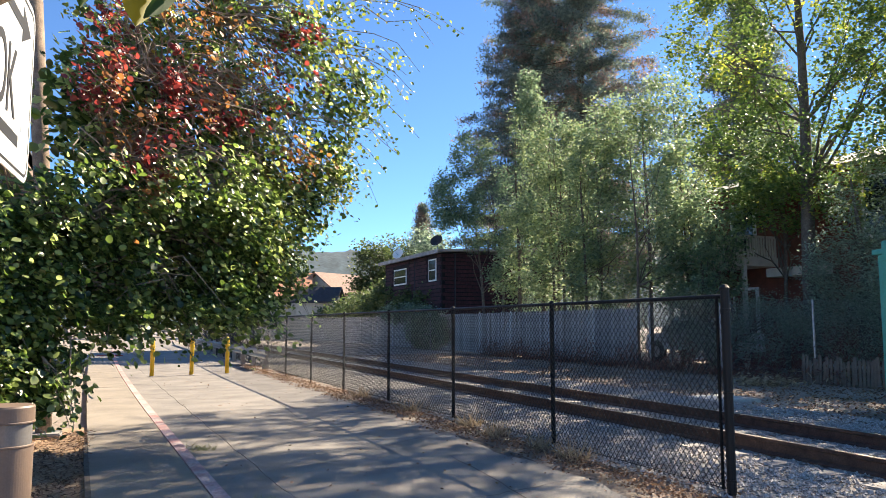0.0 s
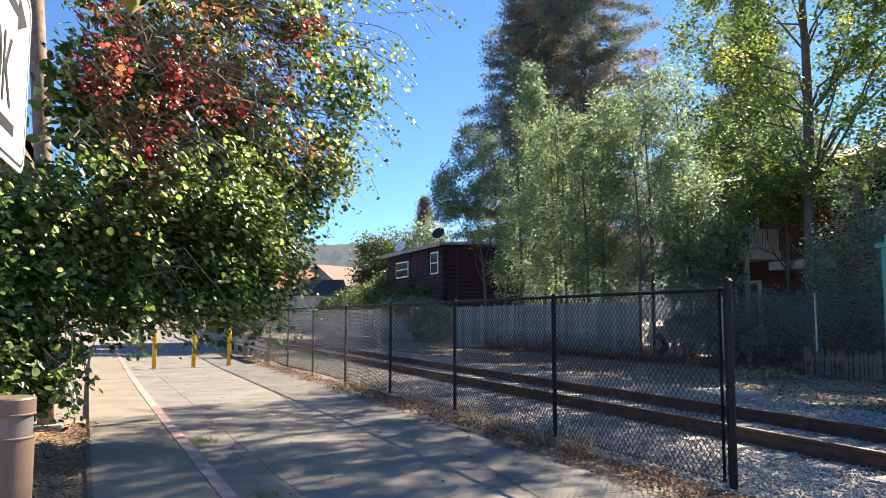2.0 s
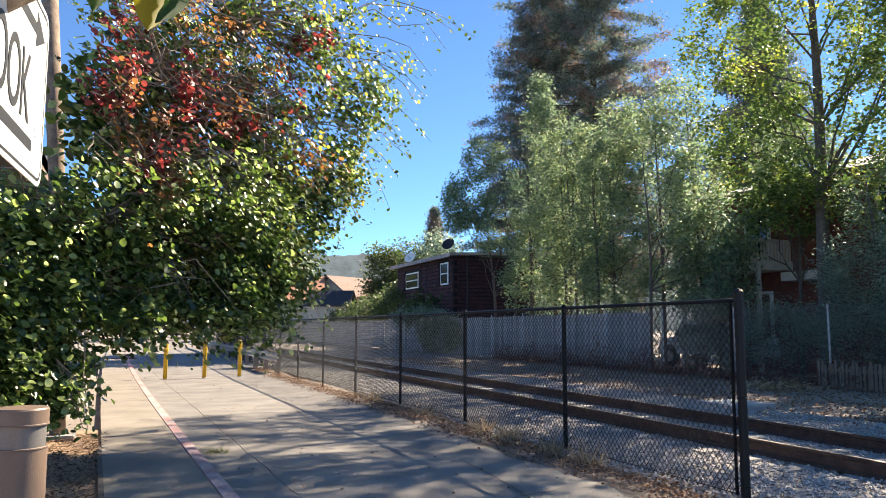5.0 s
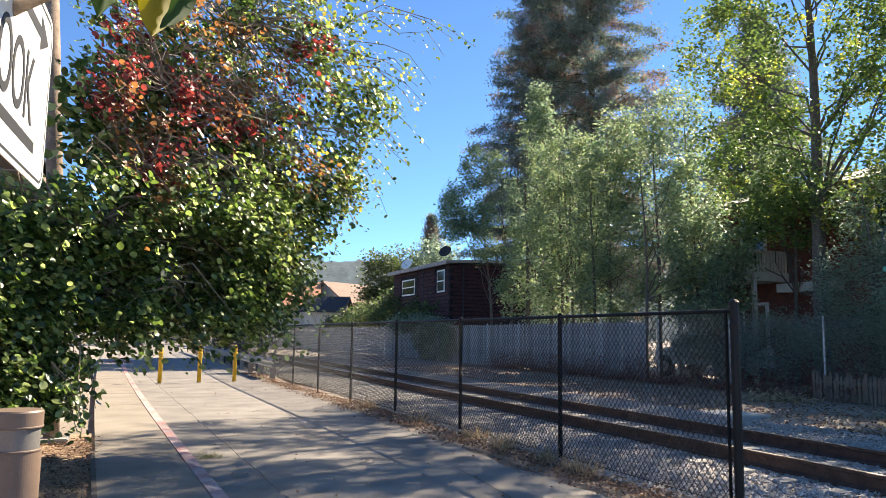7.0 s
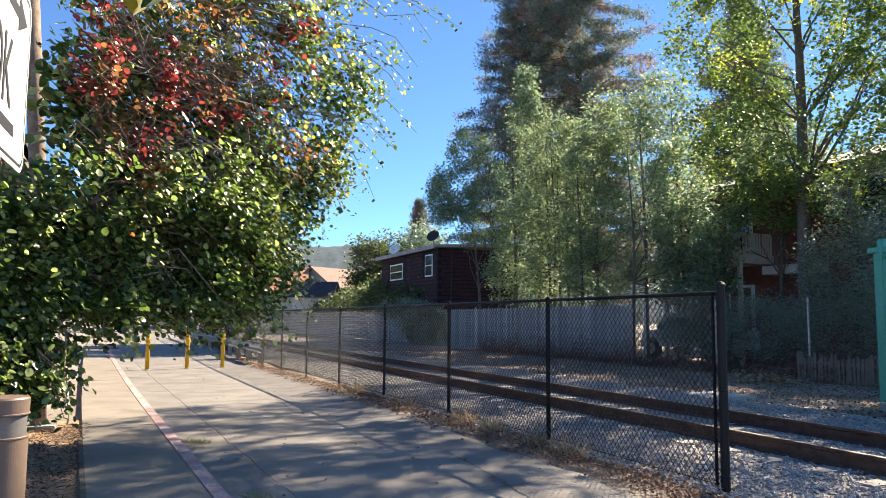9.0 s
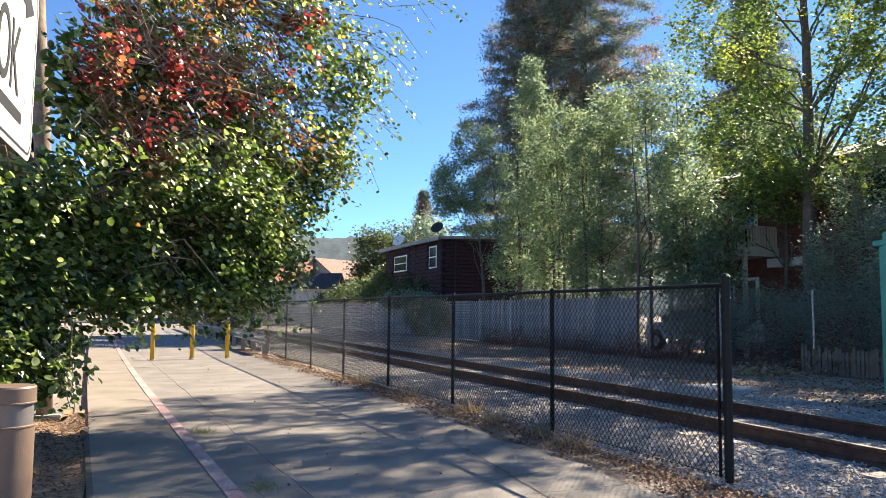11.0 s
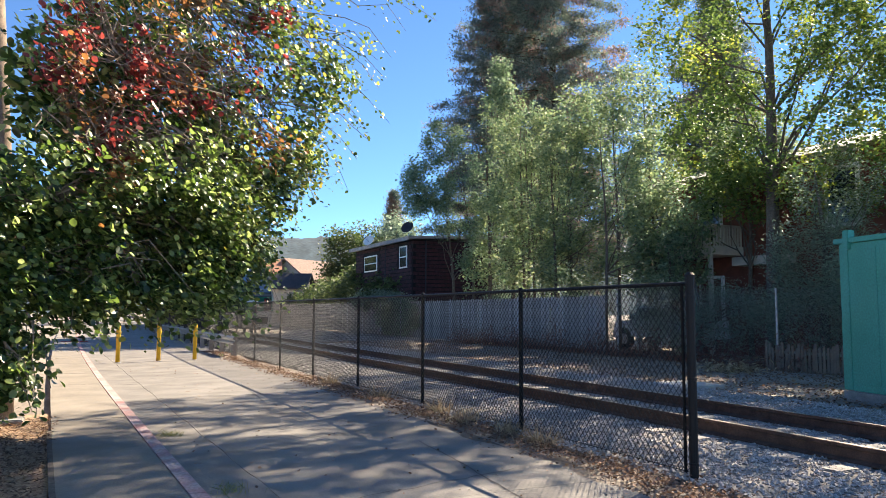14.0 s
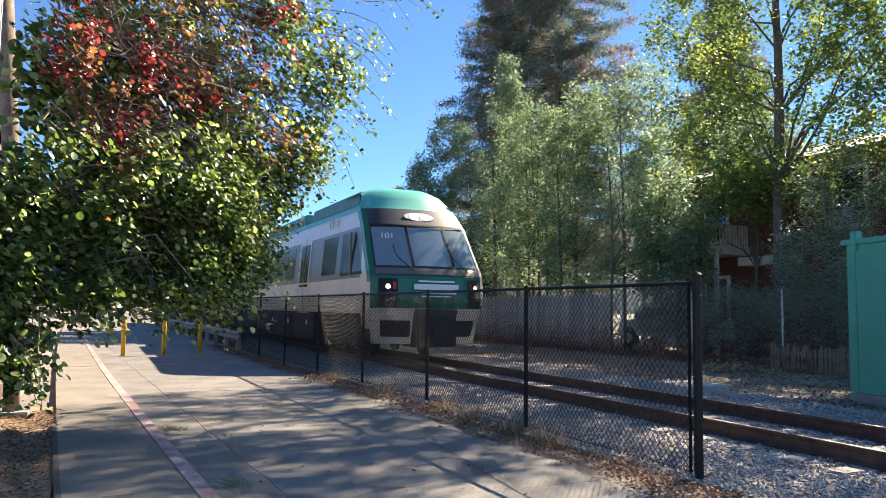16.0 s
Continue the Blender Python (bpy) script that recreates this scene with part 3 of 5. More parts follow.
def vine_tree():
    t = tagged(empty("vine_covered_tree"), "tree draped in green, red and yellow creeper leaning over the sidewalk", "tree")
    bm = bmesh.new()
    tube(bm, [(-1.3, 10.9, -0.1), (-1.3, 10.9, 1.0), (-0.9, 11.0, 2.2), (-0.3, 11.0, 3.4), (0.4, 10.9, 4.6), (0.9, 10.6, 5.8)], [0.16, 0.13, 0.1, 0.07, 0.05, 0.03], 10)
    part("trunk", bm, BARK, t, smooth=True)
    # masses of foliage: place, radii, clumps
    green = [(-0.9, 9.4, 2.4, 1.0, 0.9, 0.9, 130), (0.3, 9.4, 2.6, 1.1, 0.9, 0.9, 150), (1.05, 9.3, 2.6, 0.8, 0.8, 0.85, 110), (-1.4, 9.6, 1.5, 0.7, 0.8, 0.8, 80),
             (-1.0, 9.2, 1.1, 0.34, 0.5, 0.5, 34), (0.1, 9.5, 1.85, 0.7, 0.7, 0.4, 60), (1.1, 9.4, 1.85, 0.45, 0.6, 0.35, 40), (-0.05, 9.7, 3.5, 0.95, 0.8, 0.8, 70), (0.8, 9.7, 3.5, 1.1, 0.9, 0.8, 66), (-2.2, 9.8, 2.2, 0.9, 0.8, 1.3, 70),
             (0.2, 9.8, 5.0, 1.3, 0.8, 0.9, 46), (1.5, 9.6, 4.6, 0.9, 0.8, 0.8, 24), (-0.3, 9.7, 4.6, 0.5, 0.6, 0.7, 30), (1.0, 9.7, 6.0, 1.2, 0.7, 0.6, 26), (0.0, 9.3, 1.68, 0.8, 0.6, 0.22, 34), (0.9, 9.2, 1.75, 0.7, 0.5, 0.22, 26), (0.5, 10.7, 4.3, 1.2, 0.35, 1.1, 60), (0.6, 10.6, 3.0, 1.3, 0.35, 0.8, 40), (-0.6, 10.5, 2.4, 1.7, 0.4, 1.0, 70), (-1.6, 10.4, 1.2, 0.6, 0.4, 0.9, 40),
             (1.25, 8.95, 2.15, 0.4, 0.25, 0.5, 44), (1.15, 8.75, 2.9, 0.5, 0.25, 0.4, 40), (0.8, 8.55, 3.1, 0.55, 0.25, 0.45, 36), (0.9, 8.75, 1.75, 0.5, 0.25, 0.2, 30), (-0.2, 8.5, 3.0, 0.5, 0.25, 0.4, 24)]
    inner = [(-0.2, 10.3, 4.3, 0.9, 0.2, 0.9, 120), (0.9, 10.4, 4.2, 0.9, 0.2, 0.7, 80), (0.6, 10.4, 3.2, 1.1, 0.2, 0.6, 110), (-0.8, 10.3, 2.6, 1.2, 0.2, 0.9, 130), (0.3, 10.4, 5.4, 1.0, 0.2, 0.5, 50), (0.6, 10.3, 2.3, 0.9, 0.2, 0.5, 70)]
    yellow = [(1.7, 9.4, 3.9, 0.9, 0.7, 0.8, 44), (2.3, 9.3, 3.4, 0.4, 0.4, 0.4, 22), (1.5, 9.2, 2.6, 0.5, 0.4, 0.5, 20), (1.2, 9.4, 5.0, 1.2, 0.8, 0.9, 44), (1.75, 9.4, 3.3, 0.45, 0.5, 0.5, 16), (0.0, 9.6, 5.7, 1.2, 0.7, 0.5, 26), (2.2, 9.3, 4.7, 0.6, 0.5, 0.5, 26), (2.0, 9.4, 5.9, 0.8, 0.5, 0.5, 22)]
    red = [(-0.45, 8.9, 4.35, 0.26, 0.3, 0.4, 17), (0.35, 8.85, 4.2, 0.16, 0.25, 0.6, 20), (0.1, 8.8, 3.5, 0.12, 0.2, 0.3, 8), (1.8, 9.1, 5.0, 0.6, 0.4, 0.5, 12), (-0.3, 9.0, 5.2, 0.35, 0.4, 0.4, 9), (0.85, 8.9, 4.1, 0.25, 0.3, 0.3, 7), (1.4, 9.0, 4.3, 0.25, 0.3, 0.3, 6)]
    rust = [(0.8, 8.9, 4.4, 0.5, 0.4, 0.5, 12), (1.9, 9.0, 3.5, 0.4, 0.4, 0.3, 10), (-0.25, 8.9, 3.9, 0.4, 0.4, 0.4, 10), (0.5, 8.95, 5.2, 0.5, 0.4, 0.4, 10), (0.15, 8.75, 3.05, 0.1, 0.1, 0.14, 5)]
    green += [(1.75, 9.5, 3.9, 0.85, 0.6, 0.7, 60), (1.45, 9.5, 3.1, 0.7, 0.6, 0.6, 60), (1.9, 9.4, 4.8, 0.9, 0.6, 0.6, 50), (1.3, 9.3, 2.3, 0.55, 0.5, 0.5, 44), (1.6, 9.3, 5.6, 0.9, 0.6, 0.5, 40), (-1.5, 9.6, 1.3, 0.6, 0.5, 0.7, 60), (-1.15, 9.3, 0.9, 0.4, 0.4, 0.45, 34), (-1.9, 9.8, 2.4, 0.7, 0.5, 0.9, 70), (-0.9, 9.6, 1.9, 0.7, 0.5, 0.5, 50),
              (1.75, 9.4, 2.9, 0.5, 0.4, 0.5, 56), (1.6, 9.4, 2.2, 0.42, 0.4, 0.4, 46), (1.3, 9.4, 1.85, 0.4, 0.4, 0.28, 30), (2.15, 9.4, 3.6, 0.45, 0.4, 0.45, 46), (2.5, 9.3, 4.5, 0.5, 0.4, 0.5, 34)]
    ends = []
    heart = np.array([0.1, 10.2, 3.5])
    for nm, bl, m, per, sp, size in (("green_leaves", green, VINE, 27, 0.078, 0.064), ("inner_leaves", inner, VINE, 16, 0.16, 0.11), ("yellow_leaves", yellow, VINEYELLOW, 20, 0.08, 0.056), ("red_leaves", red, VINERED, 19, 0.055, 0.06), ("rust_leaves", rust, VINEBROWN, 24, 0.07, 0.056)):
        cs = np.concatenate([blob(b[:3], b[3:6], b[6], 0.45) for b in bl])
        if nm == "green_leaves":
            cs = cs[(hollows(cs) > -0.4) | ((cs[:, 2] < 2.0) & (cs[:, 0] < 0.2)) | ((cs[:, 0] > 0.9) & (RNG.random(len(cs)) < 0.5))]
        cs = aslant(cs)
        leaves(nm, sprays(cs, per, 0.36 if nm[0] in "ry" else 0.27, sp, heart), size, m, t, "round", 0.0, toward=(0.85, -0.35, 0.6), spread=0.55, droop=0.6)
        ends += list(cs[RNG.choice(len(cs), min(len(cs), 110 if nm not in ("green_leaves", "inner_leaves") else 190 if nm[0] == "g" else 20), replace=False)])
    shoots = [((1.6, 9.4, 5.3), (3.35, 9.2, 4.55)), ((1.8, 9.5, 5.6), (3.9, 9.3, 5.75)), ((1.8, 9.4, 5.2), (3.3, 9.1, 4.9)), ((1.9, 9.3, 4.2), (3.0, 9.1, 3.55)), ((1.6, 9.3, 3.7), (2.5, 9.1, 3.1)),
              ((1.2, 9.2, 2.6), (2.1, 9.1, 1.5)), ((1.5, 9.2, 5.9), (2.9, 9.2, 6.1)), ((0.9, 9.2, 2.2), (1.7, 8.9, 1.3)), ((1.9, 9.3, 4.8), (3.15, 9.2, 4.0)), ((-0.9, 9.0, 1.2), (-0.55, 8.7, 0.45)), ((0.3, 9.2, 2.0), (0.6, 9.0, 1.25)), ((-0.1, 9.2, 2.0), (0.1, 9.0, 1.2)), ((-0.7, 9.0, 1.5), (-0.45, 8.9, 0.8))]
    bm, tips = bmesh.new(), []
    for a, b in shoots:
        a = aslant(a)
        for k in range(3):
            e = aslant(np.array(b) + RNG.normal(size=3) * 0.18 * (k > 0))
            limbs(bm, a, [e], 0.012, 0.003, sag=0.12, wob=0.12, sides=4)
            f = 0.35 + 0.65 * RNG.random((34, 1))
            tips.append(a * (1 - f) + e * f + RNG.normal(size=(34, 3)) * 0.06 + np.array([0, 0, 1]) * 0.12 * np.sin(f * 3.14) * np.linalg.norm(e - a))
    tips = np.concatenate(tips)
    hi = tips[:, 2] > 2.7
    mixed = RNG.random(len(tips)) < 0.45
    leaves("shoot_leaves", tips[hi & mixed], 0.06, VINEYELLOW, t, "round", 0.1, spread=0.4, droop=0.6, toward=(0.6, -0.5, 0.2))
    leaves("shoot_leaves", tips[~(hi & mixed)], 0.066, VINE, t, "round", 0.1, spread=0.4, droop=0.6, toward=(0.6, -0.5, 0.2))
    tagged(part("shoot_tangle", bm, TWIG, t), kind="stuff")
    bm = bmesh.new()
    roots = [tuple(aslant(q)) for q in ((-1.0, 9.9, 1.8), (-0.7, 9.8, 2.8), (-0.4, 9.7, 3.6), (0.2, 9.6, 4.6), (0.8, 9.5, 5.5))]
    for e in ends:
        r = min(roots, key=lambda q: (Vector(q) - Vector(e)).length + 0.4 * abs(q[2] - e[2]))
        limbs(bm, r, [e], 0.016, 0.004, sag=0.14, wob=0.25, sides=4)
    for k in range(85):
        q = np.array([RNG.uniform(-0.7, 1.3), RNG.uniform(8.7, 9.0), RNG.uniform(3.3, 5.4)])
        e = q + np.array([RNG.uniform(-0.3, 1.1), RNG.uniform(-0.25, 0.1), RNG.uniform(-0.7, 0.6)])
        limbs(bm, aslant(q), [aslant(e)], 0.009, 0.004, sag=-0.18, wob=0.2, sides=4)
    tagged(part("stem_tangle", bm, TWIG, t, "bare arching stems"), kind="stuff")
    return t


vine_tree()


# ---- trees behind the railway ----
def redwood(x, y, h, r, label, seed=0, base=5.0):
    """A conifer: whorls of drooping boughs with hanging sprays."""
    t = tagged(empty("redwood_tree", x, y), label, "tree")
    part("trunk", tube(bmesh.new(), [(0, 0, -0.3), (0.05, 0, h * 0.4), (0, 0, h)], [0.45, 0.28, 0.03], 10), REDBARK, t, smooth=True)
    pts, bare = [], bmesh.new()
    z = base
    while z < h:
        f = (z - base) / (h - base)
        R = r * (1 - f) ** 0.75 * (0.75 + 0.45 * RNG.random()) + 0.3
        a = RNG.random() * 6.28
        for k in range(5):
            b = a + k * 1.257 + RNG.normal() * 0.3
            L = R * (0.7 + 0.5 * RNG.random())
            rise = 0.12 * L * RNG.normal() - 0.05 * L
            tip = np.array([math.cos(b) * L, math.sin(b) * L, z + rise])
            limbs(bare, (0, 0, z), [tip], 0.05 * (1 - f) + 0.012, 0.006, sag=0.08, wob=0.05, sides=4)
            m = int(10 + 12 * L)
            u = 0.06 + 0.98 * RNG.random(m) ** 0.8
            p = np.stack([tip[0] * u, tip[1] * u, z + (tip[2] - z) * u], -1)
            pts.append(np.repeat(p, 10, axis=0) + RNG.normal(size=(m * 10, 3)) * np.array([0.3, 0.3, 0.24]))
        z += 0.46 * h / 34 + 0.1
    tagged(part("bough_frame", bare, REDBARK, t), kind="stuff")
    pts = np.concatenate(pts)
    blob_noise = np.sin(pts[:, 0] * 1.3 + pts[:, 2] * 0.9) + np.sin(pts[:, 1] * 1.7 - pts[:, 2] * 0.6) + RNG.normal(size=len(pts)) * 0.5
    brown = blob_noise > 0.95
    leaves("needles", pts[~brown], 0.27, NEEDLE, t, "spray", 0.2, droop=0.5)
    leaves("brown_needles", pts[brown], 0.27, NEEDLEBROWN, t, "spray", 0.2, droop=0.5)
    return t


def hedge_row():
    h = tagged(empty("hedge"), "dark overgrown hedge below the grove of trees", "hedge")
    cs = np.concatenate([blob((23.5, 34.2, 1.7), (0.9, 5.2, 2.2), 140), blob((22.3, 38.5, 1.7), (0.8, 3.0, 2.0), 70)])
    leaves("hedge_leaves", clumps(cs, 50, 0.3), 0.17, SHADELEAF, h, "spray", 0.3)
    for k in range(7):
        bm = bmesh.new()
        limbs(bm, (23.5, 28 + k * 1.6, -0.1), [(23.4 + 0.3 * RNG.normal(), 28 + k * 1.6, 3.0)], 0.05, 0.01)
        part("stem", bm, BARK, h)


def woods():
    redwood(33.8, 50.4, 46, 9.6, "tall redwood with green and rusty brown needles")
    redwood(33.0, 57.0, 39, 7.8, "dark green redwood beside a taller one")
    redwood(35.0, 34.0, 22, 4.6, "redwood behind the broad-leaved tree")
    G = "slender pale green feathery tree in a grove behind the fence"
    tree("grove_tree", G, 20.5, 40.2, 9.8, [(-1.2, 2.6, 9.8, 1.7, 2.6, 1.9, 90), (-2.6, 1.2, 8.6, 1.1, 1.5, 1.5, 50), (0, 0.5, 7.4, 1.9, 2.0, 1.6, 60), (-0.6, 1.6, 12.2, 1.3, 1.8, 1.4, 46), (0.2, -1.6, 4.2, 1.4, 1.3, 1.6, 36)], 0.135, FEATHERY, shape="broad", per=60, spot=0.23, stems=2, second=(FEATHERYDARK, 0.5), radius=0.1, lean=(0, 1.2))
    tree("grove_tree", G, 21.0, 36.6, 13.0, [(0, 0.2, 15.0, 0.5, 0.6, 1.1, 22), (0, 0, 13.0, 1.1, 1.3, 1.9, 54), (0, 0, 9.4, 2.1, 2.2, 2.3, 90), (0, 0, 5.4, 2.0, 2.6, 2.5, 90)], 0.135, FEATHERYDARK, shape="broad", per=60, spot=0.23, stems=2, second=(FEATHERY, 0.3), radius=0.11)
    tree("grove_tree", G, 20.2, 32.5, 11.5, [(0, 0, 10.4, 1.6, 2.2, 1.7, 80), (0, 0, 7.4, 2.0, 2.6, 2.2, 120), (0, 0, 4.2, 1.8, 2.6, 1.8, 80)], 0.135, FEATHERY, shape="broad", per=60, spot=0.23, stems=3, second=(FEATHERYDARK, 0.3), radius=0.08)
    tree("grove_tree", G, 20.2, 28.6, 10.0, [(0, -0.6, 10.6, 1.2, 1.8, 1.4, 46), (0, 0, 8.9, 1.6, 2.0, 1.6, 80), (0, 0, 6.2, 1.9, 2.3, 1.9, 90), (0, 0, 3.6, 1.7, 2.2, 1.5, 70)], 0.135, FEATHERY, shape="broad", per=60, spot=0.23, stems=3, second=(FEATHERYDARK, 0.3), radius=0.07)
    tree("grove_tree", G, 21.2, 25.2, 11.5, [(0, 0, 10.4, 1.3, 1.6, 2.0, 62), (0, 0, 6.8, 1.7, 2.0, 2.0, 70), (0, 0, 3.9, 1.5, 2.0, 1.4, 60)], 0.135, FEATHERYDARK, shape="broad", per=60, spot=0.23, stems=2, second=(FEATHERY, 0.5), radius=0.08)
    tree("grove_tree", G, 19.9, 22.6, 8.8, [(0, 0, 7.2, 1.3, 1.6, 1.8, 46), (0, 0.2, 5.0, 1.2, 1.5, 1.2, 36), (0, 0.6, 3.2, 1.1, 1.3, 1.0, 30)], 0.135, FEATHERYDARK, shape="broad", per=60, spot=0.21, stems=2, second=(FEATHERY, 0.5), radius=0.07)
    tree("grove_tree", G, 21.6, 19.6, 9.0, [(0, 0, 7.6, 1.4, 1.8, 1.5, 44), (0, 1.6, 6.0, 1.0, 1.2, 0.8, 20)], 0.135, FEATHERYDARK, shape="broad", per=60, spot=0.21, stems=1, second=(FEATHERY, 0.4), radius=0.08)
    tree("grove_tree", G, 19.7, 20.6, 5.6, [(0, 0.3, 4.6, 0.9, 1.1, 1.0, 34), (0, 0.6, 3.0, 0.9, 1.0, 0.7, 20)], 0.13, FEATHERYDARK, shape="broad", per=60, spot=0.22, stems=2, second=(FEATHERY, 0.4), radius=0.05)
    hedge_row()
    # Topmost crown blobs, above the view, are added to shade the near path.
    tree("maple_tree", "tall broad-leaved tree with sunlit yellow-green leaves", 20.3, 17.4, 16.8,
         [(0.3, 0, 12.5, 3.4, 4.0, 4.0, 150), (0.8, -2.4, 8.6, 2.0, 2.2, 2.4, 70), (0, 2.4, 8.2, 2.0, 2.0, 2.4, 84), (0, 0, 15.9, 3.4, 4.4, 1.6, 105), (0, 3.6, 12.5, 2.0, 2.0, 2.4, 66), (0, -4.2, 12.4, 2.4, 2.4, 2.6, 70), (0.2, 1.5, 5.6, 1.4, 1.6, 1.0, 34), (0.6, -2.0, 5.6, 1.4, 1.8, 1.0, 44), (-0.8, 0.2, 6.6, 1.2, 2.0, 0.8, 34), (-0.4, -3.6, 7.0, 1.2, 1.6, 1.2, 34), (0, -1.8, 17.6, 3.2, 4.2, 1.5, 60), (0, -2.4, 17.5, 1.8, 2.2, 1.4, 70), (0, -1.0, 17.9, 1.4, 2.0, 0.8, 36), (0.2, -3.0, 10.5, 2.0, 2.4, 2.2, 60), (0.6, -4.6, 9.2, 1.8, 2.0, 1.8, 44)],
         0.125, BROADLEAF, "broad", radius=0.22, per=54, spot=0.21, second=(BROADYELLOW, 0.14), limb_n=26)
    # This tree stands out of view and casts shade on the foreground.
    tree("maple_tree", "unseen broad-leaved tree that shades the near path", 21.0, 9.0, 15.0,
         [(0, 0, 11.5, 3.4, 3.4, 3.6, 100), (0, 1.0, 7.8, 2.6, 2.8, 1.8, 50), (0, 0.6, 15.6, 3.2, 3.8, 1.9, 80)], 0.125, BROADLEAF, "broad", radius=0.2, per=42, spot=0.21, second=(BROADYELLOW, 0.15), limb_n=26)
    E = "dark evergreen tree in front of the brown house"
    tree("evergreen_tree", E, 19.4, 14.9, 6.0, [(0, 0, 2.9, 1.3, 1.7, 1.5, 120), (0, 0.4, 1.4, 1.4, 2.0, 1.0, 90), (0, -0.7, 5.2, 1.1, 1.4, 1.5, 44)], 0.11, SHADELEAF, "spray", limb_n=16, spot=0.24, per=80)
    tree("evergreen_tree", E, 20.2, 11.6, 4.6, [(0, 0, 2.9, 1.4, 1.8, 1.4, 100), (0, 0, 1.4, 1.4, 1.8, 1.0, 60), (0, 0, 4.3, 0.9, 1.1, 0.8, 26)], 0.11, SHADELEAF, "spray", limb_n=14, spot=0.24, per=80)
    tree("evergreen_tree", "dark evergreen shrub beside a parked truck", 19.1, 19.6, 3.0, [(0, 2.3, 1.5, 0.7, 0.95, 1.3, 60), (0, 0.9, 1.4, 0.9, 1.4, 1.2, 70), (0, -1.4, 1.3, 0.9, 1.4, 1.1, 70)], 0.11, SHADELEAF, "spray", limb_n=14, spot=0.22, per=80)
    tree("evergreen_tree", "dark evergreen shrub at a wooden fence", 18.4, 12.9, 3.4, [(0, 0, 2.2, 1.0, 1.4, 1.1, 70)], 0.11, SHADELEAF, "spray", limb_n=14, spot=0.22, per=80)


woods()


# ---- wooden fence, far chain-link fence, ivy ----
def wood_fence():
    f = tagged(empty("wooden_fence"), "tall weathered grey board fence behind the railway", "fence")
    me = boxed(-0.012, -0.07, 0.0, 0.012, 0.07, 2.2, 0.004)
    first = part("board", me, WOODGREY, f)
    y, k = 23.9, 0
    while k < 250:
        o = first if k == 0 else new("board", first.data)
        o.parent = f
        o.matrix_basis = pose(18.35 + RNG.normal() * 0.006, y, RNG.normal() * 0.012 - 0.02, 0, RNG.normal() * 0.4)
        y += 0.149
        k += 1
    for z in (0.4, 1.9):
        part("rail", boxed(18.37, 23.8, z, 18.42, 61.2, z + 0.09), WOODGREY, f)
    bm = bmesh.new()
    for k in range(440):
        box(bm, 18.34, y + k * 0.149 - 0.07, -0.05, 18.365, y + k * 0.149 + 0.07, 2.2 + RNG.normal() * 0.012)
    tagged(part("distant_boarding", bm, WOODGREY, f), kind="stuff")
    low = tagged(empty("wooden_fence"), "low weathered picket fence below dark shrubs", "fence")
    picket = None
    for k in range(62):
        m = Matrix.Translation((17.2 + RNG.normal() * 0.02, 8.6 + k * 0.106, RNG.normal() * 0.05 - 0.08)) @ Matrix.Rotation(RNG.normal() * 0.015, 4, "X")
        if picket is None:
            picket = part("board", boxed(-0.01, -0.045, 0.0, 0.01, 0.045, 0.72, 0.004), WOODBROWN, low)
        o = picket if k == 0 else new("board", picket.data)
        o.parent, o.matrix_basis = low, m
    part("rail", boxed(17.23, 8.5, 0.42, 17.27, 15.1, 0.49), WOODGREY, low)
    c = tagged(empty("chain_link_fence"), "galvanised chain-link fence in front of a board fence", "fence")
    for i in range(14):
        yy = 8.1 + i * 3.6
        part("post", tube(bmesh.new(), [(17.9, yy, -0.1), (17.9, yy, 2.25)], [0.034, 0.034], 8), GALV, c)
    o = chain_mesh("wire_mesh", 18.0, 2.2, c, 17.93, 8.1, 0.05, 0.002, 0.085, GALV)


wood_fence()


def ivy():
    t = tagged(empty("ivy"), "dark ivy climbing over the board fence", "ivy")
    cs = np.concatenate([blob((18.25, 45.5, 1.2), (0.25, 4.0, 1.3), 160), blob((18.3, 50, 2.3), (0.4, 6.0, 0.5), 120)])
    leaves("ivy_leaves", clumps(cs, 40, 0.2), 0.13, SHADELEAF, t, "round", 0.3)
    h = tagged(empty("hedge"), "overgrown green hedge behind the board fence", "hedge")
    cs = np.concatenate([blob((19.3, 58, 3.2), (0.9, 4.5, 1.6), 150), blob((19.2, 50, 2.9), (0.8, 4, 1.0), 90), blob((19.4, 67, 2.8), (1.0, 6, 1.3), 110), blob((19.6, 82, 2.6), (1.0, 8, 1.0), 110)])
    leaves("hedge_leaves", clumps(cs, 40, 0.3), 0.2, HEDGE, h, "round", 0.4)
    bm = bmesh.new()
    limbs(bm, (19.3, 56, -0.1), cs[:14], 0.05, 0.01)
    part("stems", bm, BARK, h)


ivy()


# ---- houses ----
def window(parent, x, y0, y1, z0, z1):
    w = part("window", boxed(x - 0.05, y0, z0, x + 0.02, y1, z1), TRIMWHITE, parent, "white framed window")
    zm = (z0 + z1) / 2
    part("pane", boxed(x - 0.062, y0 + 0.1, zm + 0.04, x - 0.052, y1 - 0.1, z1 - 0.1), GLASS, w)
    part("pane", boxed(x - 0.062, y0 + 0.1, z0 + 0.1, x - 0.052, y1 - 0.1, zm - 0.04), GLASS, w)


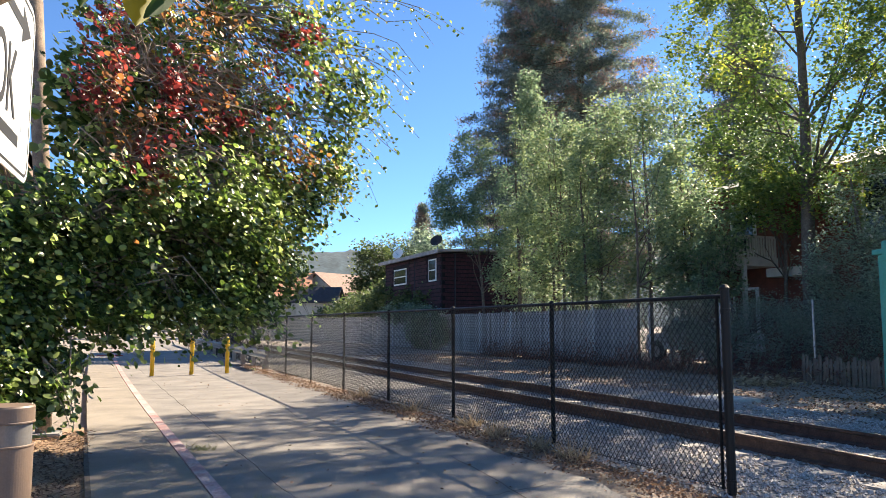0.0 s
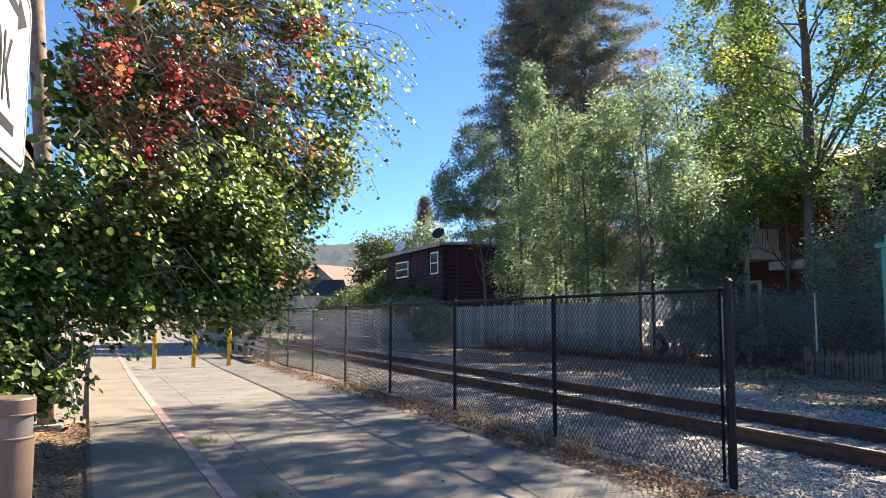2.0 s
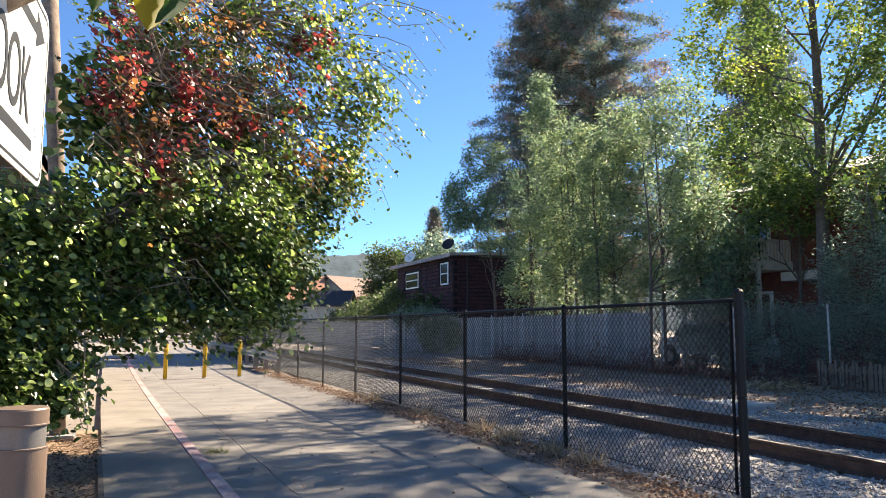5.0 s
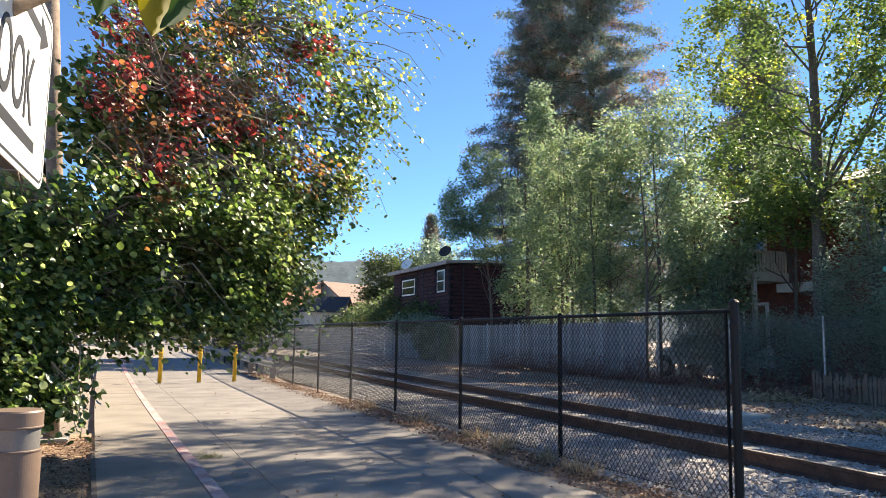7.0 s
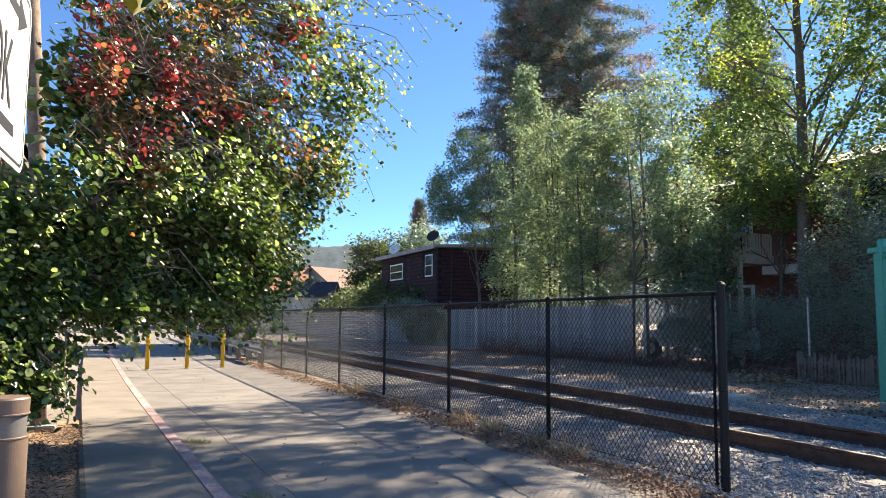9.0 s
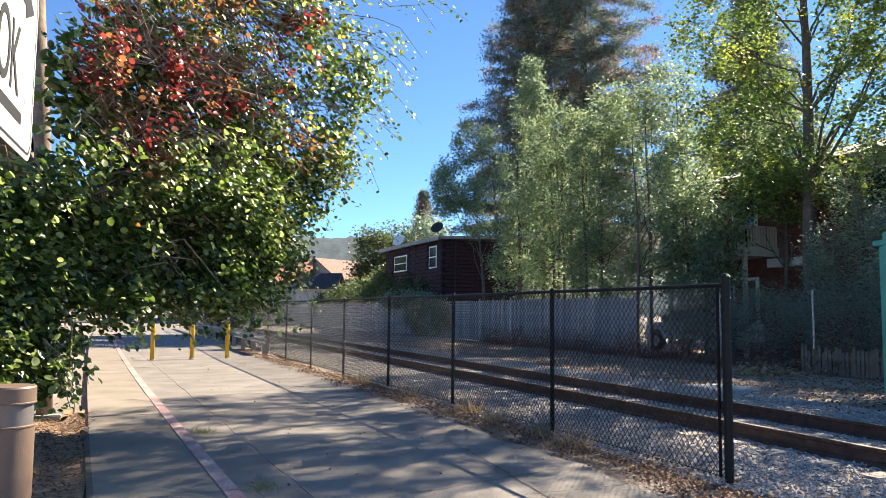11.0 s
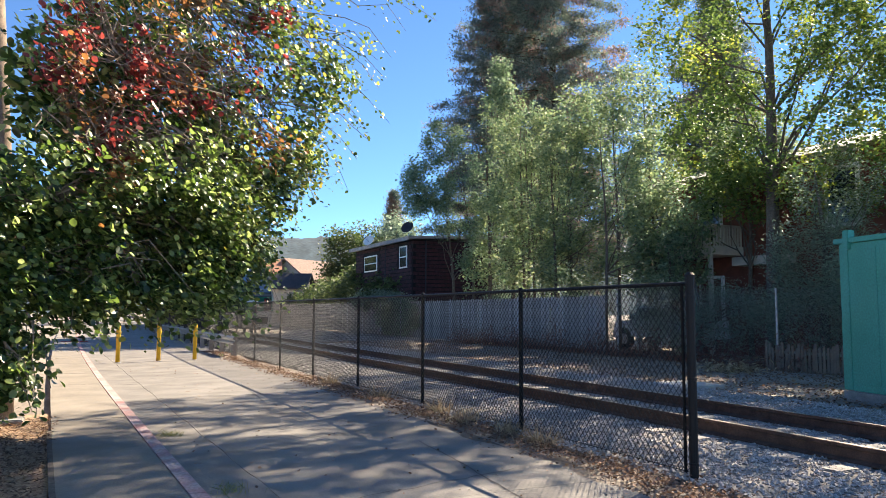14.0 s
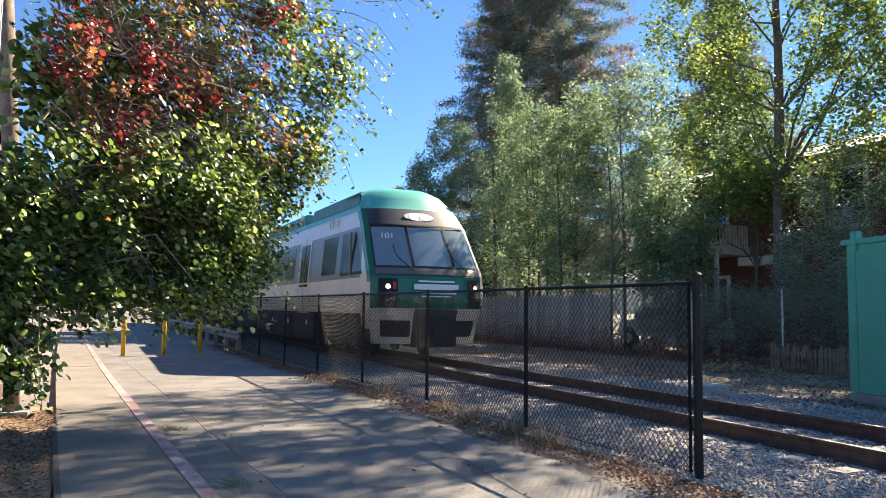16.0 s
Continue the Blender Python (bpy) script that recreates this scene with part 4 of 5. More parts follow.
def wedge(bm, a, b, out, butt=0.075, high=0.205):
    """One shingle on a wall from a to b: thick at its butt, thin at its top."""
    v = [bm.verts.new((p[0] + out[0] * d, p[1] + out[1] * d, p[2] + z)) for p in (a, b) for d, z in ((0.003, 0), (butt, 0), (0.02, high), (0.003, high))]
    for f in ((0, 1, 2, 3), (7, 6, 5, 4), (0, 4, 5, 1), (1, 5, 6, 2), (2, 6, 7, 3)):
        bm.faces.new([v[i] for i in f])


def red_house():
    h = tagged(empty("red_house"), "dark red shingled house with a low roof and white windows", "house")
    X, Y0, Y1, Z = 19.0, 44.75, 56.2, 6.25
    # Near-black wall shows between the shingle courses as painted shade lines.
    part("wall", boxed(X, Y0, -0.1, X + 9, Y1, Z), mat("course_shade_wall", (0.009, 0.007, 0.008), 0.95, bump=0.2), h)
    part("roof", prism([(X - 0.45, Z + 0.02), (X + 9.5, Z + 0.5), (X + 9.5, Z + 0.68), (X - 0.45, Z + 0.2)], "y", Y0 - 0.35, Y1 + 0.4), ROOFGREY, h)
    part("fascia", boxed(X - 0.49, Y0 - 0.38, Z - 0.06, X - 0.46, Y1 + 0.42, Z + 0.2), WOODGREY, h)
    window(h, X, 45.7, 47.0, 4.45, 5.95)
    window(h, X, 51.4, 54.1, 4.5, 5.7)
    part("downpipe", tube(bmesh.new(), [(X + 0.9, Y0 - 0.06, 0), (X + 0.9, Y0 - 0.06, Z)], [0.05, 0.05], 8), DARKROOF, h)
    part("downpipe", tube(bmesh.new(), [(X - 0.06, 49.6, 0), (X - 0.06, 49.6, Z)], [0.05, 0.05], 8), DARKROOF, h)
    me = bmesh.new()
    wedge(me, (0, -0.17, 0), (0, 0.17, 0), (-1, 0))
    first = part("shingle", me, SHINGLE, h)
    k = 0
    for r in range(17):
        n = 16
        for c in range(n):
            y = Y0 + 0.2 + c * 0.36 + (0.18 if r % 2 else 0)
            z = 1.9 + r * 0.255
            if 45.4 < y < 47.3 and 4.2 < z < 6.0:
                continue
            o = first if k == 0 else new("shingle", first.data)
            o.parent, o.matrix_basis = h, pose(X - 0.004, y, z + RNG.normal() * 0.008, 0, 0, RNG.normal() * 0.6)
            k += 1
    bm = bmesh.new()
    for r in range(17):
        for c in range(21):
            y = Y0 + 6.32 + c * 0.36 + (0.18 if r % 2 else 0)
            z = 1.9 + r * 0.255
            if 51.1 < y < 54.4 and 4.25 < z < 5.8 or y > Y1 - 0.15:
                continue
            wedge(bm, (X, y - 0.17, z), (X, y + 0.17, z), (-1, 0))
        for c in range(24):
            x = X + 0.2 + c * 0.36 + (0.18 if r % 2 else 0)
            wedge(bm, (x - 0.17, Y0, 1.9 + r * 0.255), (x + 0.17, Y0, 1.9 + r * 0.255), (0, -1))
    tagged(part("far_shingles", bm, SHINGLE, h), kind="stuff")
    for yy, zz, m, lab in ((46.3, Z + 0.65, DARKROOF, "dark grey satellite dish on a roof"), (54.0, Z + 0.4, TRIMWHITE, "white satellite dish on a roof")):
        d = tagged(empty("satellite_dish", X + 0.3, yy, zz), lab, "satellite dish")
        bm = lathe([(0.02, 0.0), (0.2, 0.025), (0.36, 0.09), (0.45, 0.16), (0.44, 0.17), (0.19, 0.04)], 20)
        o = part("dish", bm, m, d, smooth=True)
        o.matrix_basis = pose(0, 0, 0.25, 60, 0, -50)
        part("mast", tube(bmesh.new(), [(0, 0, -0.65), (0, 0, 0.25)], [0.025, 0.02], 8), DARKROOF, d)
        part("arm", tube(bmesh.new(), [(0, 0, 0.2), (-0.35, -0.3, 0.4)], [0.012, 0.012], 6), DARKROOF, d)


def gable_house(x, y, w, d, eave, ridge, roofmat, label, rz=0):
    h = tagged(empty("house", x, y, 0, rz), label, "house")
    part("wall", prism([(-w / 2, -0.1), (w / 2, -0.1), (w / 2, eave), (0, ridge - 0.15), (-w / 2, eave)], "y", -d / 2, d / 2), CREAM, h)
    t = 0.18
    o = 0.5
    sl = (ridge - eave) / (w / 2)
    part("roof", prism([(-w / 2 - o, eave - o * sl), (0, ridge), (w / 2 + o, eave - o * sl), (w / 2 + o, eave - o * sl + t), (0, ridge + t), (-w / 2 - o, eave - o * sl + t)], "y", -d / 2 - o, d / 2 + o), roofmat, h)
    for wx in (-w * 0.25, w * 0.2):
        win = part("window", boxed(wx - 0.6, -d / 2 - 0.05, eave - 1.9, wx + 0.6, -d / 2 + 0.02, eave - 0.7), TRIMWHITE, h)
        part("pane", boxed(wx - 0.5, -d / 2 - 0.065, eave - 1.8, wx + 0.5, -d / 2 - 0.052, eave - 0.8), GLASS, win)
    return h


red_house()
gable_house(16.2, 90, 9, 8.5, 4.9, 7.6, TERRACOTTA, "cream house with a terracotta tile roof", 76)
gable_house(24.6, 90.5, 7, 8, 5.3, 7.7, mat("brown_tile_roof", (0.24, 0.16, 0.125), 0.85, vary=0.2, scale=3, bump=0.5, fine=25), "cream gabled house with a brown tile roof", -58)
gable_house(19.5, 80, 3.4, 4, 4.2, 5.45, DARKROOF, "small house wing with a dark roof", 60)


def balcony_house():
    h = tagged(empty("brown_house"), "red-brown two-storey house with a cream balcony", "house")
    part("wall", boxed(22.6, 11.5, -0.1, 32, 24.6, 7.0), BROWNWALL, h)
    part("roof", prism([(21.9, 6.95), (32.7, 6.95), (27.3, 8.6)], "y", 10.9, 25.2), ROOFGREY, h)
    b = part("balcony", boxed(20.9, 20.75, 3.72, 22.58, 25.2, 4.05), CREAM, h, "cream painted balcony deck")
    part("top_rail", boxed(20.9, 20.75, 4.78, 21.0, 25.2, 4.86), CREAM, b)
    part("side_rail", boxed(21.0, 20.75, 4.78, 22.58, 20.85, 4.86), CREAM, b)
    for k in range(32):
        part("baluster", boxed(20.92, 20.8 + k * 0.138, 4.05, 20.97, 20.87 + k * 0.138, 4.78), CREAM, b)
    for k in range(11):
        part("baluster", boxed(21.08 + k * 0.138, 20.77, 4.05, 21.15 + k * 0.138, 20.82, 4.78), CREAM, b)
    for yy in (20.9, 25.0):
        part("post", boxed(20.95, yy - 0.07, -0.1, 21.09, yy + 0.07, 3.72), CREAM, h)
    part("beam", boxed(21.9, 18.4, 3.3, 22.58, 20.7, 3.62), CREAM, h)
    for yy, zz in ((22.4, 0.9), (22.4, 4.3), (16.5, 4.4), (13.5, 4.4), (14, 1.2)):
        w = part("door_frame", boxed(22.53, yy - 0.65, zz, 22.62, yy + 0.65, zz + 2.1), TRIMWHITE, h)
        part("pane", boxed(22.515, yy - 0.52, zz + 0.12, 22.528, yy + 0.52, zz + 1.98), GLASS if zz != 0.9 else BROWNWALL, w)


balcony_house()


# ---- parked truck ----
def truck():
    t = tagged(empty("pickup_truck", 21.0, 25.2, 0, 0), "white pickup truck parked behind the fence", "truck")
    body = [(1.45, 0.5), (1.45, 0.95), (1.35, 1.12), (0.35, 1.22), (-0.25, 1.8), (-1.7, 1.82), (-1.95, 1.2), (-3.6, 1.2), (-3.65, 0.5)]
    part("body", prism(body, "x", 0, 1.85), WHITEPAINT, t)
    part("side_window", prism([(0.15, 1.27), (-0.27, 1.7), (-1.55, 1.72), (-1.7, 1.27)], "x", -0.012, -0.004), GLASS, t)
    part("windscreen", prism([(0.33, 1.235), (-0.23, 1.79), (-0.255, 1.775), (0.305, 1.22)], "x", 0.12, 1.73), GLASS, t)
    part("bonnet_seam", boxed(-0.006, 0.34, 1.0, 0.004, 1.4, 1.012), RUBBER, t)
    part("bumper", boxed(0.02, 1.4, 0.45, 1.83, 1.58, 0.68, 0.03), GALV, t)
    part("grille", boxed(0.4, 1.45, 0.72, 1.45, 1.475, 1.0), RUBBER, t)
    for x in (0.12, 1.52):
        part("headlight", boxed(x, 1.44, 0.75, x + 0.25, 1.478, 0.98, 0.01), LENS, t)
    part("mirror", boxed(-0.22, 0.05, 1.25, -0.03, 0.15, 1.45, 0.03), RUBBER, t)
    part("wheel_arch", lathe([(0.47, -0.01), (0.47, 0.004)], 24), RUBBER, t).matrix_basis = pose(0.0, 0.75, 0.42, 0, 90, 0)
    for x in (0.1, 1.6):
        for y in (0.75, -2.6):
            w = part("wheel", lathe([(0.25, -0.12), (0.38, -0.11), (0.4, 0), (0.38, 0.11), (0.25, 0.12)], 24), RUBBER, t)
            w.matrix_basis = pose(x, y, 0.4, 0, 90, 0)
            part("rim", lathe([(0.23, -0.126), (0.22, 0.126)], 20), GALV, w)


truck()


# ---- green container ----
def container():
    c = tagged(empty("storage_container", 12.64, 9.33, 0, -13), "teal green steel storage container on concrete blocks", "container")
    L, W, z0, z1 = 6.1, 2.44, 0.12, 2.82
    part("body", boxed(0, -L, z0, W, 0, z1, 0.015), CONTAINER, c)
    part("roof", boxed(-0.04, -L - 0.04, z1 + 0.002, W + 0.04, 0.1, z1 + 0.1, 0.01), CONTAINER, c)
    for y in (-0.19, -L + 0.05):
        part("corner_lug", boxed(-0.06, y - 0.12, z1 - 0.12, 0.1, y + 0.02, z1 + 0.24, 0.012), CONTAINER, c)
    part("corner_post", boxed(-0.012, -0.24, z0 + 0.02, 0.05, -0.02, z1 - 0.02, 0.008), CONTAINER, c)
    for k in range(9):
        part("panel_rib", boxed(-0.008, -0.9 - k * 0.58, z0 + 0.12, 0.02, -0.62 - k * 0.58, z1 - 0.1, 0.006), CONTAINER, c)
    part("bottom_rail", boxed(-0.015, -L, z0 - 0.001, 0.06, -0.25, z0 + 0.11, 0.006), CONTAINER, c)
    for y in (-0.6, -5.6):
        b = tagged(empty("concrete_block"), "flat grey concrete block under a container", "block", "blocks under the container")
        b.matrix_basis = c.matrix_basis @ pose(0, y, 0)
        part("block", boxed(-0.15, -0.45, -0.1, 0.5, 0.45, 0.115, 0.01), TIE, b)


container()
slab = tagged(part("concrete_pad", boxed(10.9, 11.6, -0.1, 12.0, 12.7, 0.03, 0.01), mat("pale_concrete", (0.42, 0.41, 0.39), 0.85, bump=0.3)), "small flat concrete pad in the gravel", "pad")


# ---- hill and far trees ----
def far():
    bm = bmesh.new()
    n, m = 420, 26
    rows = []
    for j in range(m):
        row = []
        for i in range(n):
            a = radians(-60 + 130 * i / (n - 1))
            R = 520 + j * 16
            hgt = 92 + 12 * math.sin(a * 9 + 1) + 7 * math.sin(a * 23)
            row.append(bm.verts.new((math.sin(a) * R, math.cos(a) * R, -1 + hgt * math.sin(j / (m - 1) * math.pi / 2) + (0.9 * RNG.normal() if j else 0))))
        rows.append(row)
    for a, b in zip(rows, rows[1:]):
        for i in range(n - 1):
            bm.faces.new((a[i], a[i + 1], b[i + 1], b[i]))
    tagged(part("hill", bm, HILL, smooth=True), "distant wooded hill with haze painted into its colour", "hill", kind="structure")
    # Added trees at x 3.2 and 4.6 hide the far train from the camera.
    for x, y, h, m in ((26.0, 82, 11.3, HEDGE), (29.8, 84, 12.0, HEDGE), (19.5, 98, 11.5, SHADELEAF), (17.0, 96, 9.5, SHADELEAF), (14, 108, 13, HEDGE), (1, 95, 12, HEDGE), (-8, 80, 13, HEDGE), (32, 80, 13, SHADELEAF), (3.2, 98, 9, HEDGE), (4.6, 113, 8.5, HEDGE), (0.5, 104, 9, HEDGE)):
        tree("background_tree", "distant garden tree above the rooftops", x, y, h * 0.8, [(0, 0, h * 0.72, h * 0.2, h * 0.2, h * 0.25, 60), (0, 0, h * 0.45, h * 0.22, h * 0.22, h * 0.2, 50)], 0.26, m, "round", per=56, spot=0.55, limb_n=12)
    redwood(39.5, 100, 19, 2.6, "distant dark conifer above a roof", base=3.0)


far()


# ---- building, pole, path lamp, sign and near branch on the camera's side ----
POLEWOOD = mat("weathered_pole_wood", (0.15, 0.105, 0.075), 0.85, vary=0.35, scale=9, bump=0.5, fine=70, other=(0.30, 0.215, 0.15))


def near_left():
    b = tagged(empty("station_building"), "brown wooden building with a wide eave behind the creeper", "building")
    part("wall", boxed(-9, 12.5, -0.1, -3.2, 30, 4.2), WOODBROWN, b)
    part("roof", prism([(-9.5, 5.6), (-1.6, 4.1), (-1.6, 4.35), (-9.5, 5.9)], "y", 12.0, 30.5), DARKROOF, b)
    part("fascia", boxed(-1.66, 11.95, 4.0, -1.6, 30.5, 4.3), WOODBROWN, b)
    for y in (14.5, 18.5, 23):
        w = part("window", boxed(-3.24, y - 0.7, 1.1, -3.16, y + 0.7, 2.6), TRIMWHITE, b)
        part("pane", boxed(-3.16, y - 0.58, 1.2, -3.145, y + 0.58, 2.5), GLASS, w)
    p = tagged(empty("timber_pole", -1.06, 11.7), "leaning weathered timber pole in a concrete footing", "pole")
    part("shaft", tube(bmesh.new(), [(0, 0, -0.1), (-0.1, 0, 2.5), (-0.62, 0.1, 8.6)], [0.105, 0.11, 0.115], 14), POLEWOOD, p, smooth=True)
    part("footing", boxed(-0.22, -0.22, -0.1, 0.22, 0.22, 0.06, 0.015), TIE, p)
    bed = tagged(part("planter_bed", boxed(-5.0, -4, -0.1, -0.36, 12.6, -0.012), MULCH), "planter strip of brown wood chips and dry leaves", "planter", kind="structure")
    l = tagged(empty("path_light", -0.80, 5.55), "taupe cylindrical path light with a clear lens band", "path light")
    part("column", lathe([(0.17, -0.1), (0.17, 0.745), (0.172, 0.75), (0.172, 0.76)], 64), LAMPBROWN, l)
    part("lens", lathe([(0.158, 0.76), (0.158, 0.90)], 64), LENS, l)
    part("cap", lathe([(0.17, 0.90), (0.17, 1.0), (0.163, 1.012), (0.01, 1.014)], 64), LAMPBROWN, l)
    part("reflector", lathe([(0.03, 0.77), (0.1, 0.895)], 16), TRIMWHITE, l)
    for z in (0.748, 0.898):
        part("seam_ring", lathe([(0.171, z), (0.1745, z + 0.003), (0.1745, z + 0.011), (0.171, z + 0.014)], 48), LAMPBROWN, l)


near_left()


def litter():
    n = 11000
    y = 3.5 + 26 * RNG.random(n) ** 1.4
    x = np.array([fence_x(v) for v in y]) - 0.42 + 0.2 * RNG.normal(size=n) + 0.08 * np.sin(y * 2.3)
    leaves("leaf_litter", np.stack([x, y, 0.008 + 0.03 * RNG.random(n)], -1), 0.032, DRYLEAF, None, "round", 0.8)
    tagged(scene.objects["leaf_litter"], "dry brown leaves along the foot of the fence", "leaf litter", kind="stuff")
    n = 3800
    p = np.stack([-1.5 + 1.0 * RNG.random(n) * 1.1, 4 + 8 * RNG.random(n), 0.0 + 0.03 * RNG.random(n)], -1)
    tagged(leaves("bark_litter", p, 0.06, DRYLEAF, None, "spray", 1.5), "wood chips and dry leaves in the planter", "leaf litter", kind="stuff")
    n = 16000
    p = np.stack([10.6 + 7 * RNG.random(n), 8 + 30 * RNG.random(n) ** 1.3, -0.045 + 0.03 * RNG.random(n)], -1)
    tagged(leaves("far_litter", p, 0.05, DRYLEAF, None, "round", 1.2), "dry leaves scattered on the gravel yard", "leaf litter", kind="stuff")
    for k, (x, y) in enumerate(((0.85, 9.7), (1.05, 6.5), (4.72, 9.3), (4.78, 8.15), (4.75, 7.4), (4.82, 10.4), (4.7, 12.6), (4.62, 15.4))):
        m = 130
        p = np.stack([x + 0.09 * RNG.normal(size=m), y + 0.12 * RNG.normal(size=m), 0.002 + 0 * RNG.random(m)], -1)
        tagged(leaves("weed_tuft", p, 0.3 if k > 1 else 0.11, STRAW if k > 1 else GRASS, None, "blade", 0.3), "tuft of dry grass in a crack", "weed", "weeds along the path", "stuff")

    n = 2600
    p = np.stack([5.1 + 2.6 * RNG.random(n) ** 1.6, 2.5 + 12 * RNG.random(n) ** 1.5, 0.025 + 0.015 * RNG.random(n)], -1)
    tagged(leaves("ballast_litter", p, 0.035, DRYLEAF, None, "spray", 1.2), "dry leaves and twigs caught on the ballast", "leaf litter", kind="stuff")
    n = 320
    p = np.stack([0.9 + 3.2 * RNG.random(n), 4 + 18 * RNG.random(n), 0.006 + 0.006 * RNG.random(n)], -1)
    tagged(leaves("path_litter", p, 0.03, DRYLEAF, None, "round", 1.5), "a few dry leaves scattered over the concrete path", "leaf litter", kind="stuff")
    n = 9000
    q = RNG.random(n)
    p = np.stack([17.5 + 0.3 * RNG.normal(size=n), 13.6 + 22 * q, 0.5 * np.abs(RNG.normal(size=n)) * (0.55 + 0.45 * np.sin(q * 47)) - 0.03], -1)
    tagged(leaves("dry_brush", p, 0.12, BRUSH, None, "spray", 0.1), "dry red-brown brush along the foot of the far fence", "brush", kind="stuff")
    n = 500
    p = np.stack([15.6 + 0.45 * RNG.normal(size=n), 14.9 + 0.4 * RNG.normal(size=n), 0.12 * np.abs(RNG.normal(size=n)) - 0.04], -1)
    tagged(leaves("brush_pile", p, 0.16, STRAW, None, "spray", 0.3), "heap of dry leaves and cut brush on the gravel", "brush", kind="stuff")


litter()


# ---- near branch, sign ----
def lettering(name, body, size, material, parent, m, extrude=0.0008):
    cu = bpy.data.curves.new(name, "FONT")
    cu.body, cu.size, cu.extrude = body, size, extrude
    tmp = bpy.data.objects.new(name, cu)
    scene.collection.objects.link(tmp)
    me = bpy.data.meshes.new_from_object(tmp.evaluated_get(bpy.context.evaluated_depsgraph_get()))
    bpy.data.objects.remove(tmp)
    me.materials.clear()
    me.materials.append(material)
    ob = new(name, me)
    ob.parent, ob.matrix_basis = parent, m
    return ob


def look_sign():
    """Railroad crossing sign: local x runs along the sign, y is up, z out of its face."""
    s = tagged(empty("look_sign"), "white sign with the black word LOOK and arrows", "sign")
    s.matrix_basis = Matrix.Translation((-0.43, 1.12, 1.895)) @ Matrix(((0.068, 0, 0.9977, 0), (0.9977, 0, -0.068, 0), (0, 1, 0, 0), (0, 0, 0, 1)))
    W, H, R = 0.915, 0.457, 0.05

    def rounded(x0, y0, x1, y1, r):
        out = []
        for cx, cy, a0 in ((x1 - r, y0 + r, -90), (x1 - r, y1 - r, 0), (x0 + r, y1 - r, 90), (x0 + r, y0 + r, 180)):
            out += [(cx + r * math.cos(radians(a0 + k * 15)), cy + r * math.sin(radians(a0 + k * 15))) for k in range(7)]
        return out
    part("plate", prism(rounded(0, 0, W, H, R), "z", -0.003, 0), SIGNWHITE, s)
    bm = bmesh.new()
    a = [bm.verts.new((x, y, 0.0006)) for x, y in rounded(0.012, 0.012, W - 0.012, H - 0.012, R - 0.01)]
    b = [bm.verts.new((x, y, 0.0006)) for x, y in rounded(0.02, 0.02, W - 0.02, H - 0.02, R - 0.016)]
    for i in range(len(a)):
        j = (i + 1) % len(a)
        bm.faces.new((a[i], a[j], b[j], b[i]))
    part("border", bm, SIGNBLACK, s)
    for k, ch in enumerate("LOOK"):
        lettering("letter", ch, 0.235, SIGNBLACK, s, Matrix.Translation((0.27 + (0, 0.096, 0.222, 0.348)[k], 0.125, 0.001)) @ Matrix.Diagonal((0.68, 1.0, 1.0, 1.0)))
    for y, d in ((0.375, 1), (0.082, -1)):
        x0, x1 = (0.15, 0.86) if d > 0 else (0.77, 0.06)
        bm = prism([(x0, y - 0.014), (x1 - 0.1 * d, y - 0.014), (x1 - 0.1 * d, y - 0.045), (x1, y), (x1 - 0.1 * d, y + 0.045), (x1 - 0.1 * d, y + 0.014), (x0, y + 0.014)], "z", 0.0004, 0.0012)
        part("arrow", bm, SIGNBLACK, s)
    part("sticker", boxed(0.80, 0.115, 0.0005, 0.83, 0.15, 0.0012), mat("pale_blue_sticker", (0.45, 0.55, 0.62), 0.5, bump=0), s)
    part("post", boxed(0.42, -1.99, -0.05, 0.48, 0.5, -0.004), GALV, s)


